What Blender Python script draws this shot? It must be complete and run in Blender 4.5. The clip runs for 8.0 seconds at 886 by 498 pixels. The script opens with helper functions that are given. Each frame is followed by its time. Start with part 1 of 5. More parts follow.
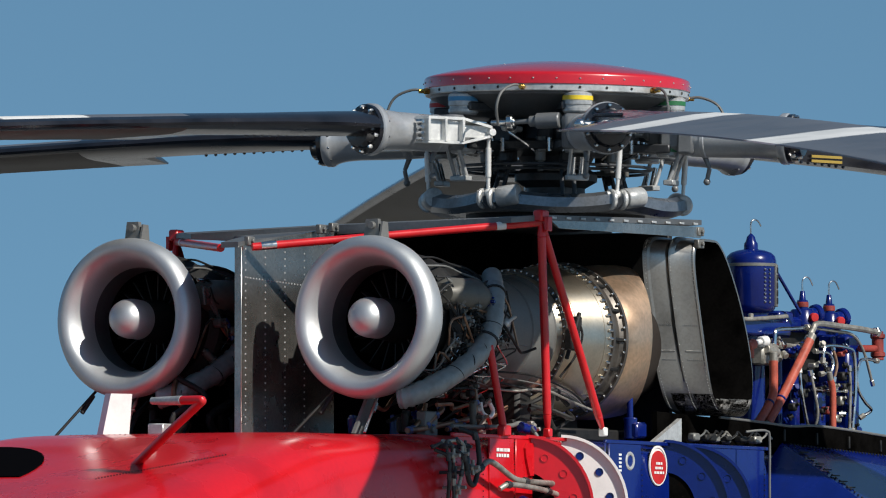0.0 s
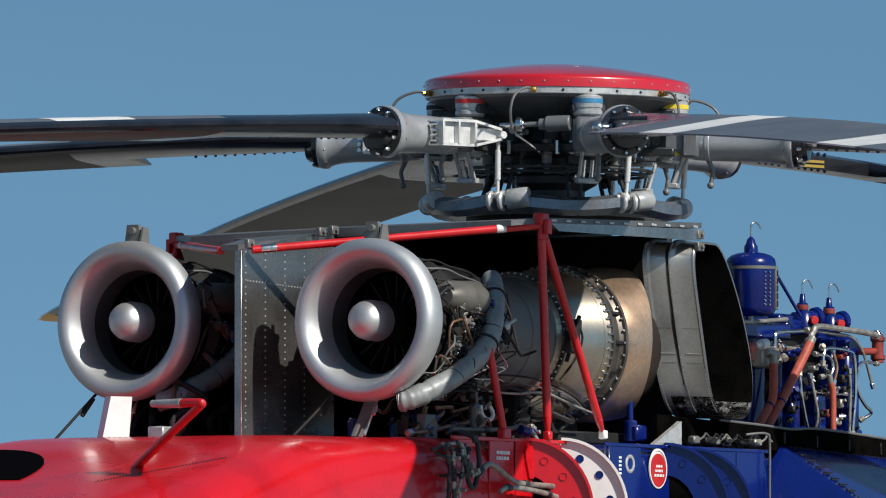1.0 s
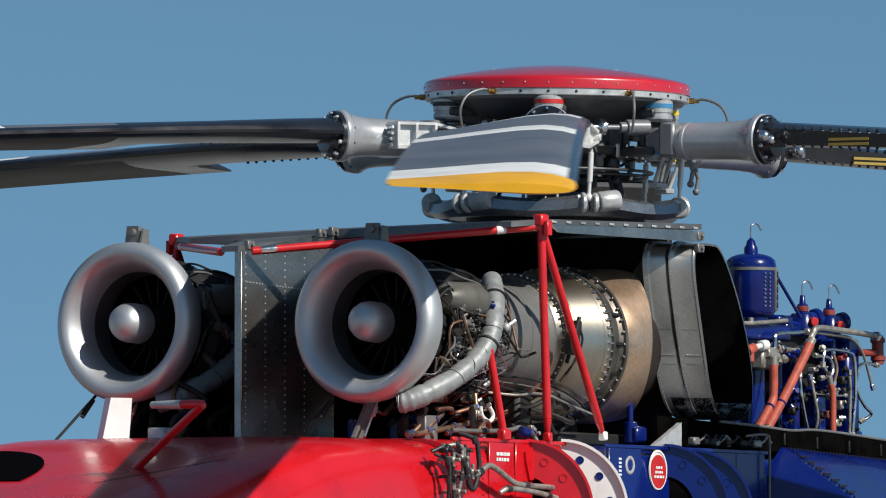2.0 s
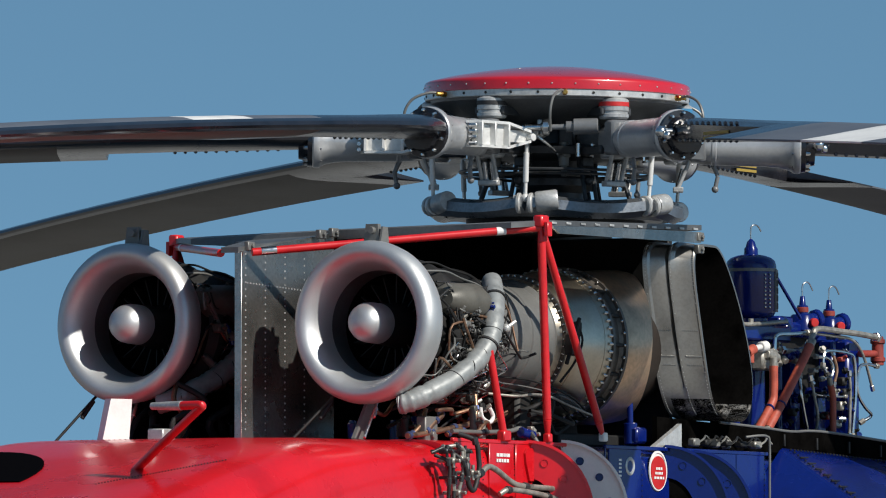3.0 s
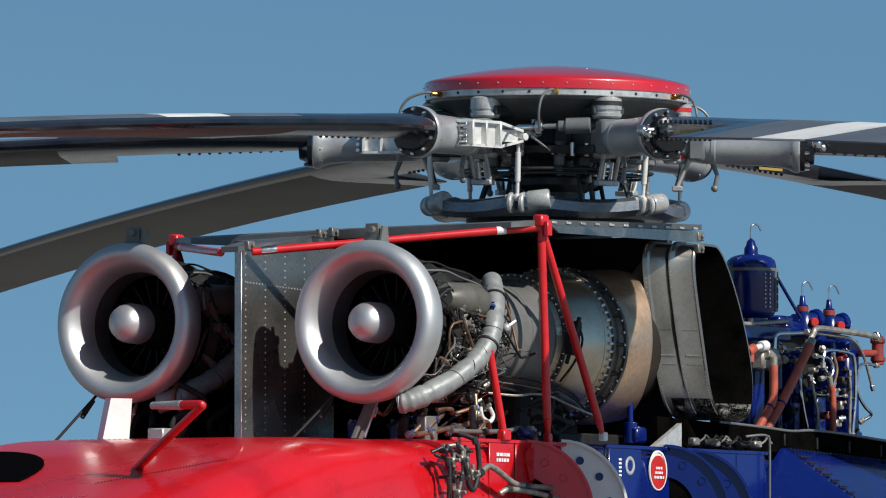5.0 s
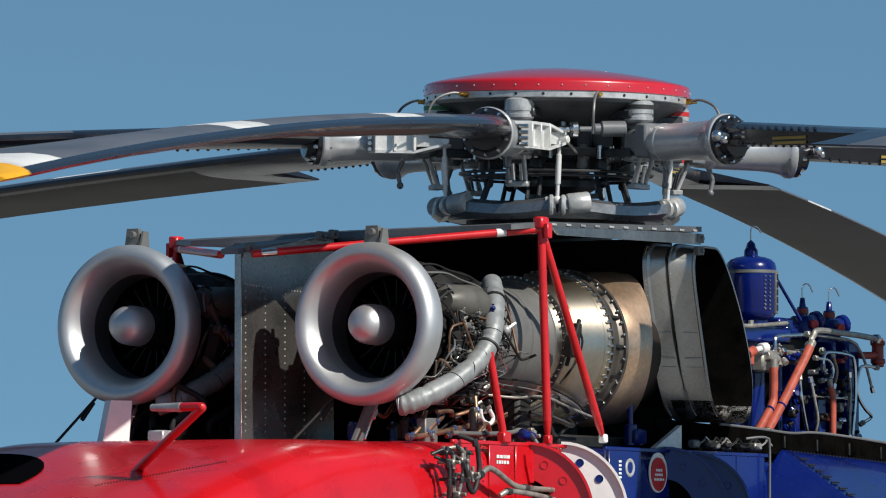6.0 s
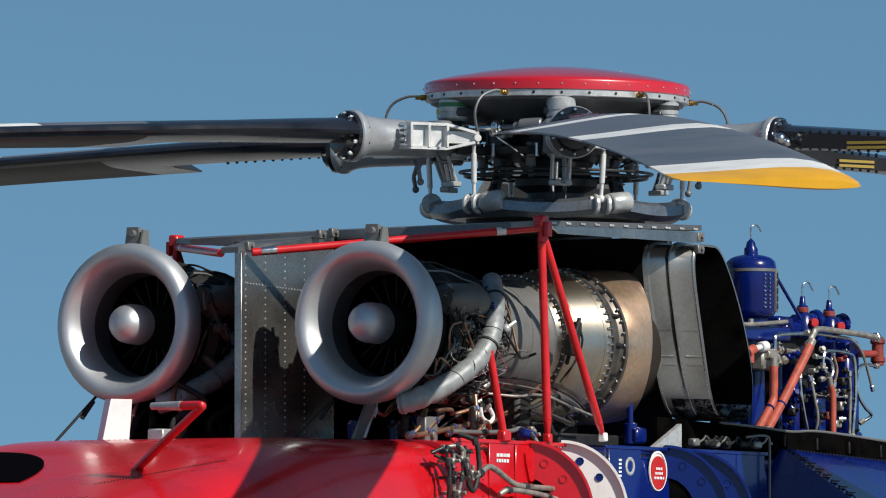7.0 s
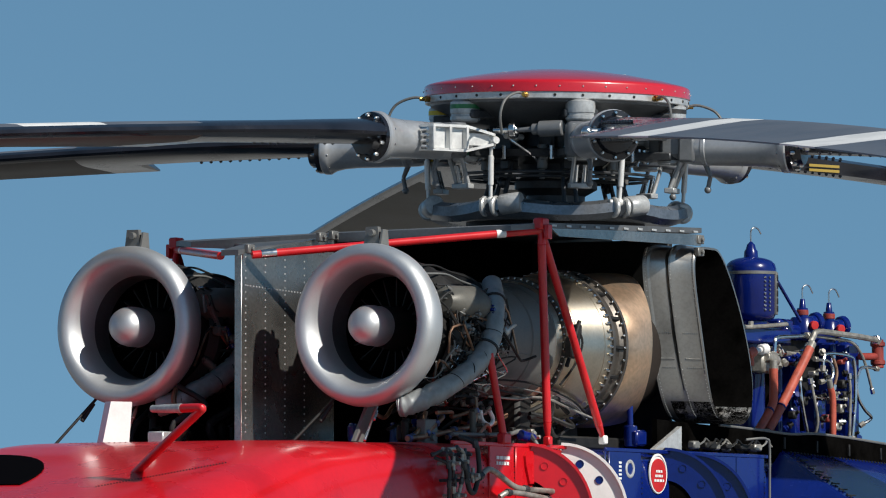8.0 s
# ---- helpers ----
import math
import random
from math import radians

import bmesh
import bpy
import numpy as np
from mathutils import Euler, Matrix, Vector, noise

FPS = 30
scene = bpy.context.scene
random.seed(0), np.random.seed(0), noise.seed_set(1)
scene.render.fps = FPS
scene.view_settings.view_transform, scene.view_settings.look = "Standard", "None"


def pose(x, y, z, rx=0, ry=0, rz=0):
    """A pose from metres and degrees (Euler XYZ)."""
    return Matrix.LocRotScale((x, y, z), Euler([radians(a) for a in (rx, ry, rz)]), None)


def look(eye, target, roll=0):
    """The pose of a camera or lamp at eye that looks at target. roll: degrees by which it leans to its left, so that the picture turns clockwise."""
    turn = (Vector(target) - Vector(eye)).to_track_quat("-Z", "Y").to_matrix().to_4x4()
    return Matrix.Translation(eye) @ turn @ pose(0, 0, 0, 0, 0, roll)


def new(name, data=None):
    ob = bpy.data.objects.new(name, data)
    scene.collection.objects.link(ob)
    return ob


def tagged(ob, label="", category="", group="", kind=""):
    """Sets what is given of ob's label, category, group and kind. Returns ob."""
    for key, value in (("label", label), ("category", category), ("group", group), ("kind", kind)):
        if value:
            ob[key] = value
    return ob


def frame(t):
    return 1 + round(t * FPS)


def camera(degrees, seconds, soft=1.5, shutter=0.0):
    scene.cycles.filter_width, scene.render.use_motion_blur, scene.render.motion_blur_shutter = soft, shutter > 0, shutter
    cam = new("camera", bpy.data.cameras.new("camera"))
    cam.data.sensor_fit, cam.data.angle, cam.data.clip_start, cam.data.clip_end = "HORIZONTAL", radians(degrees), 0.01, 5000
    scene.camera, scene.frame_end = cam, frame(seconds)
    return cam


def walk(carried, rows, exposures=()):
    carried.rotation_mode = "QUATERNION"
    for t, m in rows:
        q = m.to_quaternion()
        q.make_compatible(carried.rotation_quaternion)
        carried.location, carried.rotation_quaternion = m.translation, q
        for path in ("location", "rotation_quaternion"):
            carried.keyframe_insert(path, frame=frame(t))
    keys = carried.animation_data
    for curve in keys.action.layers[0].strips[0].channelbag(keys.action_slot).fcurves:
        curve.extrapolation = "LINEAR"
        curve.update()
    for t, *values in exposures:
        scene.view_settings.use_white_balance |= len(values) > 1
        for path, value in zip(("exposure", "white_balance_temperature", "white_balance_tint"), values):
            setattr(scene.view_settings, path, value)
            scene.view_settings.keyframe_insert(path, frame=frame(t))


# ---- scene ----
# ---------------------------------------------------------------- camera
EYE = (-38.912, -22.611, 2.25)
AIM = (-0.340, 0.566, 4.600)
cam = camera(6.54, 8.0, soft=1.1, shutter=0.12)
RAD = 4.1749e-3  # degrees of tilt per unit of drift


def eye_pose(drift):
    return look(EYE, AIM) @ pose(0, 0, 0, RAD * (drift - 6), 0, 0)


DRIFT = ((0.0, 0.0), (0.5, 3.0), (1.0, 5.0), (1.5, 6.0), (2.25, 8.0), (3.0, 9.2), (3.5, 10.0), (4.0, 9.0), (4.5, 6.4),
         (5.2, 9.5), (6.0, 12.0), (6.5, 11.0), (7.0, 9.4), (7.5, 14.0), (8.0, 14.0))
walk(cam, [(t, eye_pose(v)) for t, v in DRIFT])

# ---------------------------------------------------------------- light
SUN = Vector((-0.12, -0.77, 0.62)).normalized()
world = bpy.data.worlds.new("sky")
scene.world = world
world.use_nodes = True
wn, wl = world.node_tree.nodes, world.node_tree.links
wn.clear()
sky = wn.new("ShaderNodeTexSky")
sky.sky_type = "NISHITA"
sky.sun_disc = False
sky.sun_elevation = math.asin(SUN.z)
sky.sun_rotation = radians(184)
sky.altitude = 1500
sky.air_density, sky.dust_density, sky.ozone_density = 1.0, 0.4, 0.7
wco = wn.new("ShaderNodeTexCoord")
wadd = wn.new("ShaderNodeVectorMath")
wadd.operation = "ADD"
wadd.inputs[1].default_value = (0, 0, 0.22)
wl.new(wco.outputs["Generated"], wadd.inputs[0])
wl.new(wadd.outputs[0], sky.inputs["Vector"])
wbg = wn.new("ShaderNodeBackground")
wbg.inputs["Strength"].default_value = 0.105
wout = wn.new("ShaderNodeOutputWorld")
tint = wn.new("ShaderNodeMixRGB")
tint.blend_type = "MULTIPLY"
tint.inputs[0].default_value = 1.0
tint.inputs[2].default_value = (0.76, 1.03, 1.0, 1)
wl.new(sky.outputs[0], tint.inputs[1])
wl.new(tint.outputs[0], wbg.inputs["Color"])
wl.new(wbg.outputs[0], wout.inputs["Surface"])

sun_data = bpy.data.lights.new("sun", "SUN")
sun_data.energy, sun_data.angle, sun_data.color = 5.0, radians(0.55), (1.0, 0.95, 0.87)
sun = new("sun", sun_data)
sun.matrix_world = look(SUN * 60, (0, 0, 0))
scene.view_settings.exposure = 0.0


# ---------------------------------------------------------------- materials
def material(name, color, rough=0.5, metal=0.0, coat=0.0, vary=0.12, scale=6.0, bump=0.15, fine=60.0, tint=None, grime=0.0, shine=0.5):
    """A painted or metal surface with broad stains, fine grain, uneven gloss and slight relief."""
    m = bpy.data.materials.new(name)
    m.use_nodes = True
    n, l = m.node_tree.nodes, m.node_tree.links
    b = n["Principled BSDF"]
    co = n.new("ShaderNodeTexCoord")
    broad = n.new("ShaderNodeTexNoise")
    broad.inputs["Scale"].default_value, broad.inputs["Detail"].default_value = scale, 6
    grain = n.new("ShaderNodeTexNoise")
    grain.inputs["Scale"].default_value, grain.inputs["Detail"].default_value = fine, 4
    for t in (broad, grain):
        l.new(co.outputs["Object"], t.inputs["Vector"])
    ramp = n.new("ShaderNodeValToRGB")
    dark = [c * (1 - 2.2 * vary) for c in color]
    light = [min(1, c * (1 + vary)) for c in color] if tint is None else tint
    ramp.color_ramp.elements[0].position, ramp.color_ramp.elements[1].position = 0.3, 0.7
    ramp.color_ramp.elements[0].color, ramp.color_ramp.elements[1].color = (*dark, 1), (*light, 1)
    mid = ramp.color_ramp.elements.new(0.5)
    mid.color = (*color, 1)
    l.new(broad.outputs[0], ramp.inputs[0])
    mix = n.new("ShaderNodeMixRGB")
    mix.blend_type = "MULTIPLY"
    mix.inputs[0].default_value = min(1.0, vary * 2 + grime)
    l.new(ramp.outputs[0], mix.inputs[1])
    gr = n.new("ShaderNodeMapRange")
    gr.inputs["From Min"].default_value, gr.inputs["From Max"].default_value = 0.3, 0.6
    gr.inputs["To Min"].default_value, gr.inputs["To Max"].default_value = 0.55, 1.0
    l.new(grain.outputs[0], gr.inputs["Value"])
    l.new(gr.outputs[0], mix.inputs[2])
    l.new(mix.outputs[0], b.inputs["Base Color"])
    rr = n.new("ShaderNodeMapRange")
    rr.inputs["To Min"].default_value, rr.inputs["To Max"].default_value = max(0.03, rough - 0.12), min(1, rough + 0.15)
    l.new(broad.outputs[0], rr.inputs["Value"])
    l.new(rr.outputs[0], b.inputs["Roughness"])
    b.inputs["Metallic"].default_value = metal
    b.inputs["Specular IOR Level"].default_value = shine
    b.inputs["Coat Weight"].default_value = coat
    b.inputs["Coat Roughness"].default_value = 0.08
    if bump:
        bp = n.new("ShaderNodeBump")
        bp.inputs["Strength"].default_value, bp.inputs["Distance"].default_value = bump, 0.004
        l.new(grain.outputs[0], bp.inputs["Height"])
        l.new(bp.outputs[0], b.inputs["Normal"])
    return m


M_RED = material("red_paint", (0.56, 0.006, 0.012), 0.27, coat=0.35, vary=0.08, scale=2.5, bump=0.05, fine=35)
M_DOME = material("dome_red_paint", (0.52, 0.005, 0.012), 0.30, coat=1.0, vary=0.06, scale=2.5, bump=0.03, fine=30)
M_RED_TUBE = material("red_tube_paint", (0.60, 0.010, 0.014), 0.35, coat=0.3, vary=0.1, scale=9, bump=0.08)
M_BLUE = material("blue_paint", (0.002, 0.011, 0.13), 0.24, coat=0.4, vary=0.12, scale=3, bump=0.06, fine=35, shine=0.3)
M_WHITE = material("white_paint", (0.78, 0.77, 0.75), 0.4, coat=0.2, vary=0.05, scale=7, bump=0.05)
M_BELL = material("satin_aluminium", (0.56, 0.575, 0.58), 0.46, metal=0.75, vary=0.04, scale=5, bump=0.06, fine=120)
M_ROOF = material("weathered_roof_sheet", (0.17, 0.175, 0.18), 0.45, metal=0.6, vary=0.14, scale=3, bump=0.08, fine=40)
M_SHEET = material("bare_sheet_metal", (0.42, 0.41, 0.385), 0.25, metal=0.9, vary=0.14, scale=4, bump=0.10, fine=50, grime=0.2)
M_SHROUD = material("polished_steel_sheet", (0.36, 0.355, 0.34), 0.30, metal=0.88, vary=0.14, scale=4, bump=0.06, fine=60, tint=(0.33, 0.31, 0.28))
M_HOT = material("heat_tinted_steel", (0.76, 0.52, 0.35), 0.26, metal=0.85, vary=0.20, scale=3.5, bump=0.05, fine=40, tint=(0.58, 0.45, 0.33))
M_CASE = material("grey_casing", (0.17, 0.17, 0.162), 0.45, metal=0.25, vary=0.10, scale=5, bump=0.08)
M_STEEL = material("turbine_steel", (0.66, 0.59, 0.48), 0.26, metal=1.0, vary=0.10, scale=4, bump=0.03, tint=(0.60, 0.50, 0.36))
# dark metal, and near-black painted on parts that stand in shade
M_DARK = material("dark_metal_and_shade", (0.016, 0.0155, 0.015), 0.6, metal=0.3, vary=0.3, scale=9, bump=0.3)
# soot of the exhaust mouths, and black painted in where shade falls
M_SOOT_SHADE = material("soot_and_shade_black", (0.004, 0.0037, 0.0035), 0.95, shine=0.0, vary=0.3, scale=7, bump=0.2)
M_GREY = material("hub_grey_paint", (0.17, 0.178, 0.185), 0.36, metal=0.15, coat=0.1, vary=0.08, scale=9, bump=0.05, grime=0.08)
M_BOWL = material("grey_bowl_paint", (0.10, 0.105, 0.11), 0.4, metal=0.3, vary=0.15, scale=6, bump=0.08, grime=0.1)
# middle step of the shade painted into the intake
M_DUCT = material("shade_toned_duct_metal", (0.11, 0.11, 0.115), 0.42, metal=0.5, vary=0.12, scale=5, bump=0.05)
M_NUT = material("blue_anodised_nut", (0.10, 0.13, 0.28), 0.35, metal=0.6, vary=0.12, scale=20)
M_WORN = material("worn_steel_pipe", (0.36, 0.34, 0.30), 0.42, metal=0.5, vary=0.2, scale=16, bump=0.1, grime=0.2)
M_SWASH = material("silver_grey_casting", (0.24, 0.255, 0.275), 0.28, metal=0.7, vary=0.16, scale=7, bump=0.08, grime=0.15)
M_SLEEVE = material("pale_grey_sleeve", (0.46, 0.47, 0.48), 0.30, metal=0.45, coat=0.1, vary=0.09, scale=6, bump=0.03)
M_HOUSING = material("grey_hinge_paint", (0.42, 0.43, 0.43), 0.34, metal=0.25, vary=0.14, scale=10, bump=0.08, grime=0.12)
M_HORN = material("bright_machined_alloy", (0.72, 0.72, 0.70), 0.36, metal=0.25, vary=0.08, scale=12, bump=0.08, grime=0.06)
M_PALE = material("pale_alloy", (0.58, 0.58, 0.565), 0.33, metal=0.45, vary=0.14, scale=12, bump=0.08, grime=0.08)
M_HUB = material("dark_hub_metal", (0.05, 0.053, 0.057), 0.40, metal=0.4, vary=0.25, scale=14, bump=0.2)
M_HOSE = material("silver_wrapped_hose", (0.27, 0.285, 0.285), 0.5, metal=0.25, vary=0.10, scale=16, bump=0.5, fine=26)
M_BLADE = material("blade_grey", (0.105, 0.115, 0.135), 0.42, vary=0.10, scale=2.5, bump=0.03, fine=30)
M_FLANGE = material("burnt_flange_steel", (0.13, 0.115, 0.10), 0.4, metal=0.6, vary=0.2, scale=8, bump=0.08)
# brown steel with the shadow behind the elbow put into its colour
M_DUCT_SHADE = material("shade_darkened_steel", (0.032, 0.023, 0.018), 0.5, metal=0.3, vary=0.25, scale=4, bump=0.08, fine=40)
M_HYDRAULIC = material("dark_red_hose", (0.26, 0.035, 0.025), 0.5, vary=0.2, scale=14, bump=0.3)
M_BLADE_LOW = material("blade_underside_grey", (0.115, 0.103, 0.086), 0.6, vary=0.08, scale=2.5, bump=0.04, fine=30)
M_BLADE_EDGE = material("blade_black", (0.012, 0.012, 0.016), 0.22, coat=0.3, vary=0.2, scale=4, bump=0.03, fine=30)
M_STRIPE = material("blade_white", (0.72, 0.72, 0.70), 0.45, vary=0.08, scale=4, bump=0.03)
M_YELLOW = material("tip_yellow", (0.76, 0.38, 0.012), 0.38, vary=0.06, scale=5, bump=0.04)
M_BAND_Y = material("band_yellow", (0.75, 0.55, 0.03), 0.45, vary=0.06, scale=9)
M_BAND_R = material("band_red", (0.50, 0.02, 0.02), 0.45, vary=0.06, scale=9)
M_BAND_B = material("band_blue", (0.04, 0.20, 0.38), 0.45, vary=0.06, scale=9)
M_BAND_G = material("band_green", (0.02, 0.14, 0.05), 0.45, vary=0.06, scale=9)
M_BRASS = material("brass", (0.62, 0.36, 0.09), 0.3, metal=1.0, vary=0.12, scale=20)
M_COPPER = material("copper_pipe", (0.34, 0.20, 0.13), 0.4, metal=0.8, vary=0.2, scale=14)
M_CHROME = material("bright_steel", (0.70, 0.70, 0.69), 0.2, metal=1.0, vary=0.06, scale=18)
M_RUBBER = material("black_rubber", (0.018, 0.018, 0.019), 0.6, vary=0.2, scale=14, bump=0.2)
M_ORANGE = material("faded_red_hose", (0.44, 0.085, 0.05), 0.5, vary=0.14, scale=14, bump=0.3)
M_OLIVE = material("grey_green_cover", (0.115, 0.11, 0.095), 0.5, metal=0.2, vary=0.12, scale=10)
M_GLASS = material("dark_glass", (0.003, 0.003, 0.004), 0.5, vary=0.02, bump=0, shine=0.0)
M_GROUND = material("concrete_apron", (0.24, 0.235, 0.22), 0.85, vary=0.12, scale=0.25, bump=0.4, fine=9)
M_GOLD = material("gold_text", (0.34, 0.23, 0.04), 0.5, vary=0.05)



def brushed(m, amount, rough):
    """Brushing round the x axis: highlights stretch along it."""
    n, l = m.node_tree.nodes, m.node_tree.links
    b = n["Principled BSDF"]
    t = n.new("ShaderNodeTangent")
    t.direction_type, t.axis = "RADIAL", "X"
    l.new(t.outputs[0], b.inputs["Tangent"])
    b.inputs["Anisotropic"].default_value = amount
    b.inputs["Anisotropic Rotation"].default_value = 0.25
    l.remove(b.inputs["Roughness"].links[0])
    b.inputs["Roughness"].default_value = rough


brushed(M_STEEL, 0.85, 0.44)
brushed(M_HOT, 0.6, 0.38)


# ---------------------------------------------------------------- mesh helpers
def spin_frame(direction):
    return Vector(direction).normalized().to_track_quat("Z", "Y").to_matrix().to_4x4()


def lathe(bm, profile, m=None, seg=32, mat=0, oval=(1, 1)):
    """profile: (height along z, radius). Open ends, unless the radius is 0."""
    m = m or Matrix()
    rings = []
    for h, r in profile:
        if r < 1e-5:
            rings.append([bm.verts.new(m @ Vector((0, 0, h)))])
        else:
            rings.append([bm.verts.new(m @ Vector((oval[0] * r * math.cos(2 * math.pi * i / seg), oval[1] * r * math.sin(2 * math.pi * i / seg), h))) for i in range(seg)])
    for a, b in zip(rings, rings[1:]):
        for i in range(seg):
            j = (i + 1) % seg
            if len(a) == 1 and len(b) == 1:
                continue
            if len(a) == 1:
                f = bm.faces.new((a[0], b[j], b[i]))
            elif len(b) == 1:
                f = bm.faces.new((a[i], a[j], b[0]))
            else:
                f = bm.faces.new((a[i], a[j], b[j], b[i]))
            f.material_index = mat
    return rings


def cyl(bm, p0, p1, r, seg=14, r2=None, mat=0, chamfer=0.12):
    p0, p1 = Vector(p0), Vector(p1)
    r2 = r if r2 is None else r2
    h = (p1 - p0).length
    c, e = min(r * chamfer, h / 4), min(r2 * chamfer, h / 4)
    lathe(bm, [(0, 0), (0, r - c), (c, r), (h - e, r2), (h, r2 - e), (h, 0)], Matrix.Translation(p0) @ spin_frame(p1 - p0), seg, mat)


def ball(bm, c, r, seg=14, mat=0, flat=1.0):
    n = seg // 2
    lathe(bm, [(-r * flat * math.cos(math.pi * i / n), r * math.sin(math.pi * i / n)) for i in range(n + 1)], Matrix.Translation(c), seg, mat)


def smooth_path(pts, step=5):
    pts = [Vector(p) for p in pts]
    if len(pts) < 3:
        return pts
    ext = [2 * pts[0] - pts[1]] + pts + [2 * pts[-1] - pts[-2]]
    out = []
    for a, b, c, d in zip(ext, ext[1:], ext[2:], ext[3:]):
        for k in range(step):
            t = k / step
            out.append(0.5 * ((2 * b) + (c - a) * t + (2 * a - 5 * b + 4 * c - d) * t * t + (3 * b - a - 3 * c + d) * t ** 3))
    out.append(pts[-1])
    return out


def tube(bm, pts, r, seg=10, step=5, mat=0, wobble=0.0, rnd=None):
    """A bent pipe through the points; with wobble its girth varies as a wrapped hose's does."""
    path = smooth_path(pts, step)
    rings, up = [], None
    for i, p in enumerate(path):
        d = (path[min(i + 1, len(path) - 1)] - path[max(i - 1, 0)]).normalized()
        if up is None:
            up = d.orthogonal().normalized()
        up = (up - d * up.dot(d)).normalized()
        side = d.cross(up)
        ri = r * (1 + (wobble * (rnd.random() - 0.5) if rnd else 0))
        rings.append([bm.verts.new(p + ri * (up * math.cos(2 * math.pi * k / seg) + side * math.sin(2 * math.pi * k / seg))) for k in range(seg)])
    for a, b in zip(rings, rings[1:]):
        for k in range(seg):
            f = bm.faces.new((a[k], a[(k + 1) % seg], b[(k + 1) % seg], b[k]))
            f.material_index = mat
    bm.faces.new(list(reversed(rings[0]))).material_index = mat
    bm.faces.new(rings[-1]).material_index = mat


def block(bm, c, size, m=None, bevel=0.15, mat=0):
    """A box with chamfered edges, bevel as a share of the smallest side."""
    m = (m or Matrix()) @ Matrix.Translation(c)
    x, y, z = (s / 2 for s in size)
    b = min(size) * bevel
    vs = {}
    for sx in (-1, 1):
        for sy in (-1, 1):
            for sz in (-1, 1):
                for ax in range(3):
                    q = [sx * (x - b), sy * (y - b), sz * (z - b)]
                    q[ax] = (sx * x, sy * y, sz * z)[ax]
                    vs[sx, sy, sz, ax] = bm.verts.new(m @ Vector(q))
    s = (-1, 1)
    faces = []
    for v in s:
        faces += [[vs[v, a, c2, 0] for a, c2 in ((-1, -1), (1, -1), (1, 1), (-1, 1))],
                  [vs[a, v, c2, 1] for a, c2 in ((-1, -1), (1, -1), (1, 1), (-1, 1))],
                  [vs[a, c2, v, 2] for a, c2 in ((-1, -1), (1, -1), (1, 1), (-1, 1))]]
    for a in s:
        for c2 in s:
            faces += [[vs[a, c2, -1, 0], vs[a, c2, 1, 0], vs[a, c2, 1, 1], vs[a, c2, -1, 1]],
                      [vs[a, -1, c2, 0], vs[a, 1, c2, 0], vs[a, 1, c2, 2], vs[a, -1, c2, 2]],
                      [vs[-1, a, c2, 1], vs[1, a, c2, 1], vs[1, a, c2, 2], vs[-1, a, c2, 2]]]
            for d in s:
                faces.append([vs[a, c2, d, 0], vs[a, c2, d, 1], vs[a, c2, d, 2]])
    for f in faces:
        bm.faces.new(f).material_index = mat


def slab(bm, outline, m, thick, mat=0):
    """A plate: outline in its own x, y plane, thickness along its z."""
    lo = [bm.verts.new(m @ Vector((x, y, 0))) for x, y in outline]
    hi = [bm.verts.new(m @ Vector((x, y, thick))) for x, y in outline]
    bm.faces.new(list(reversed(lo))).material_index = mat
    bm.faces.new(hi).material_index = mat
    n = len(lo)
    for i in range(n):
        bm.faces.new((lo[i], lo[(i + 1) % n], hi[(i + 1) % n], hi[i])).material_index = mat


def bolts(bm, centre, axis, radius, count, r, h, start=0.0, arc=360.0, mat=0, seg=6):
    m = Matrix.Translation(centre) @ spin_frame(axis)
    for i in range(count):
        a = radians(start + arc * i / count)
        p = m @ Vector((radius * math.cos(a), radius * math.sin(a), 0))
        lathe(bm, [(0, r), (h * 0.7, r), (h, r * 0.6), (h, 0)], Matrix.Translation(p) @ m.to_3x3().to_4x4(), seg, mat)


def part(name, bm, mats, parent, label="", angle=38):
    """Link a bmesh as ONE mesh object under a thing or under a part."""
    bmesh.ops.recalc_face_normals(bm, faces=bm.faces)
    me = bpy.data.meshes.new(name)
    bm.to_mesh(me)
    bm.free()
    for m in (mats if isinstance(mats, (list, tuple)) else [mats]):
        me.materials.append(m)
    me.polygons.foreach_set("use_smooth", [True] * len(me.polygons))
    me.set_sharp_from_angle(angle=radians(angle))
    ob = new(name, me)
    ob.parent = parent
    if label:
        tagged(ob, label)
    return ob


def small(ob):
    """Screws and the like, too small to pick apart."""
    return tagged(ob, kind="stuff")


def again(ob, parent, m, name=None):
    """Another part on the same mesh."""
    o = new(name or ob.name.split(".")[0], ob.data)
    o.parent = parent
    o.matrix_basis = m
    return o


# ---------------------------------------------------------------- ground
def build_ground():
    bm = bmesh.new()
    n, s = 24, 3000.0
    v = [[bm.verts.new((-s + 2 * s * i / n, -s + 2 * s * j / n, 0)) for j in range(n + 1)] for i in range(n + 1)]
    for i in range(n):
        for j in range(n):
            bm.faces.new((v[i][j], v[i + 1][j], v[i + 1][j + 1], v[i][j + 1]))
    tagged(part("ground", bm, M_GROUND, None), "pale grey concrete airfield apron under the helicopter", "ground", kind="structure")


build_ground()

# ---------------------------------------------------------------- helicopter
heli = tagged(new("crane_helicopter"), "red, white and blue heavy-lift crane helicopter with exposed turbine engines", "helicopter")


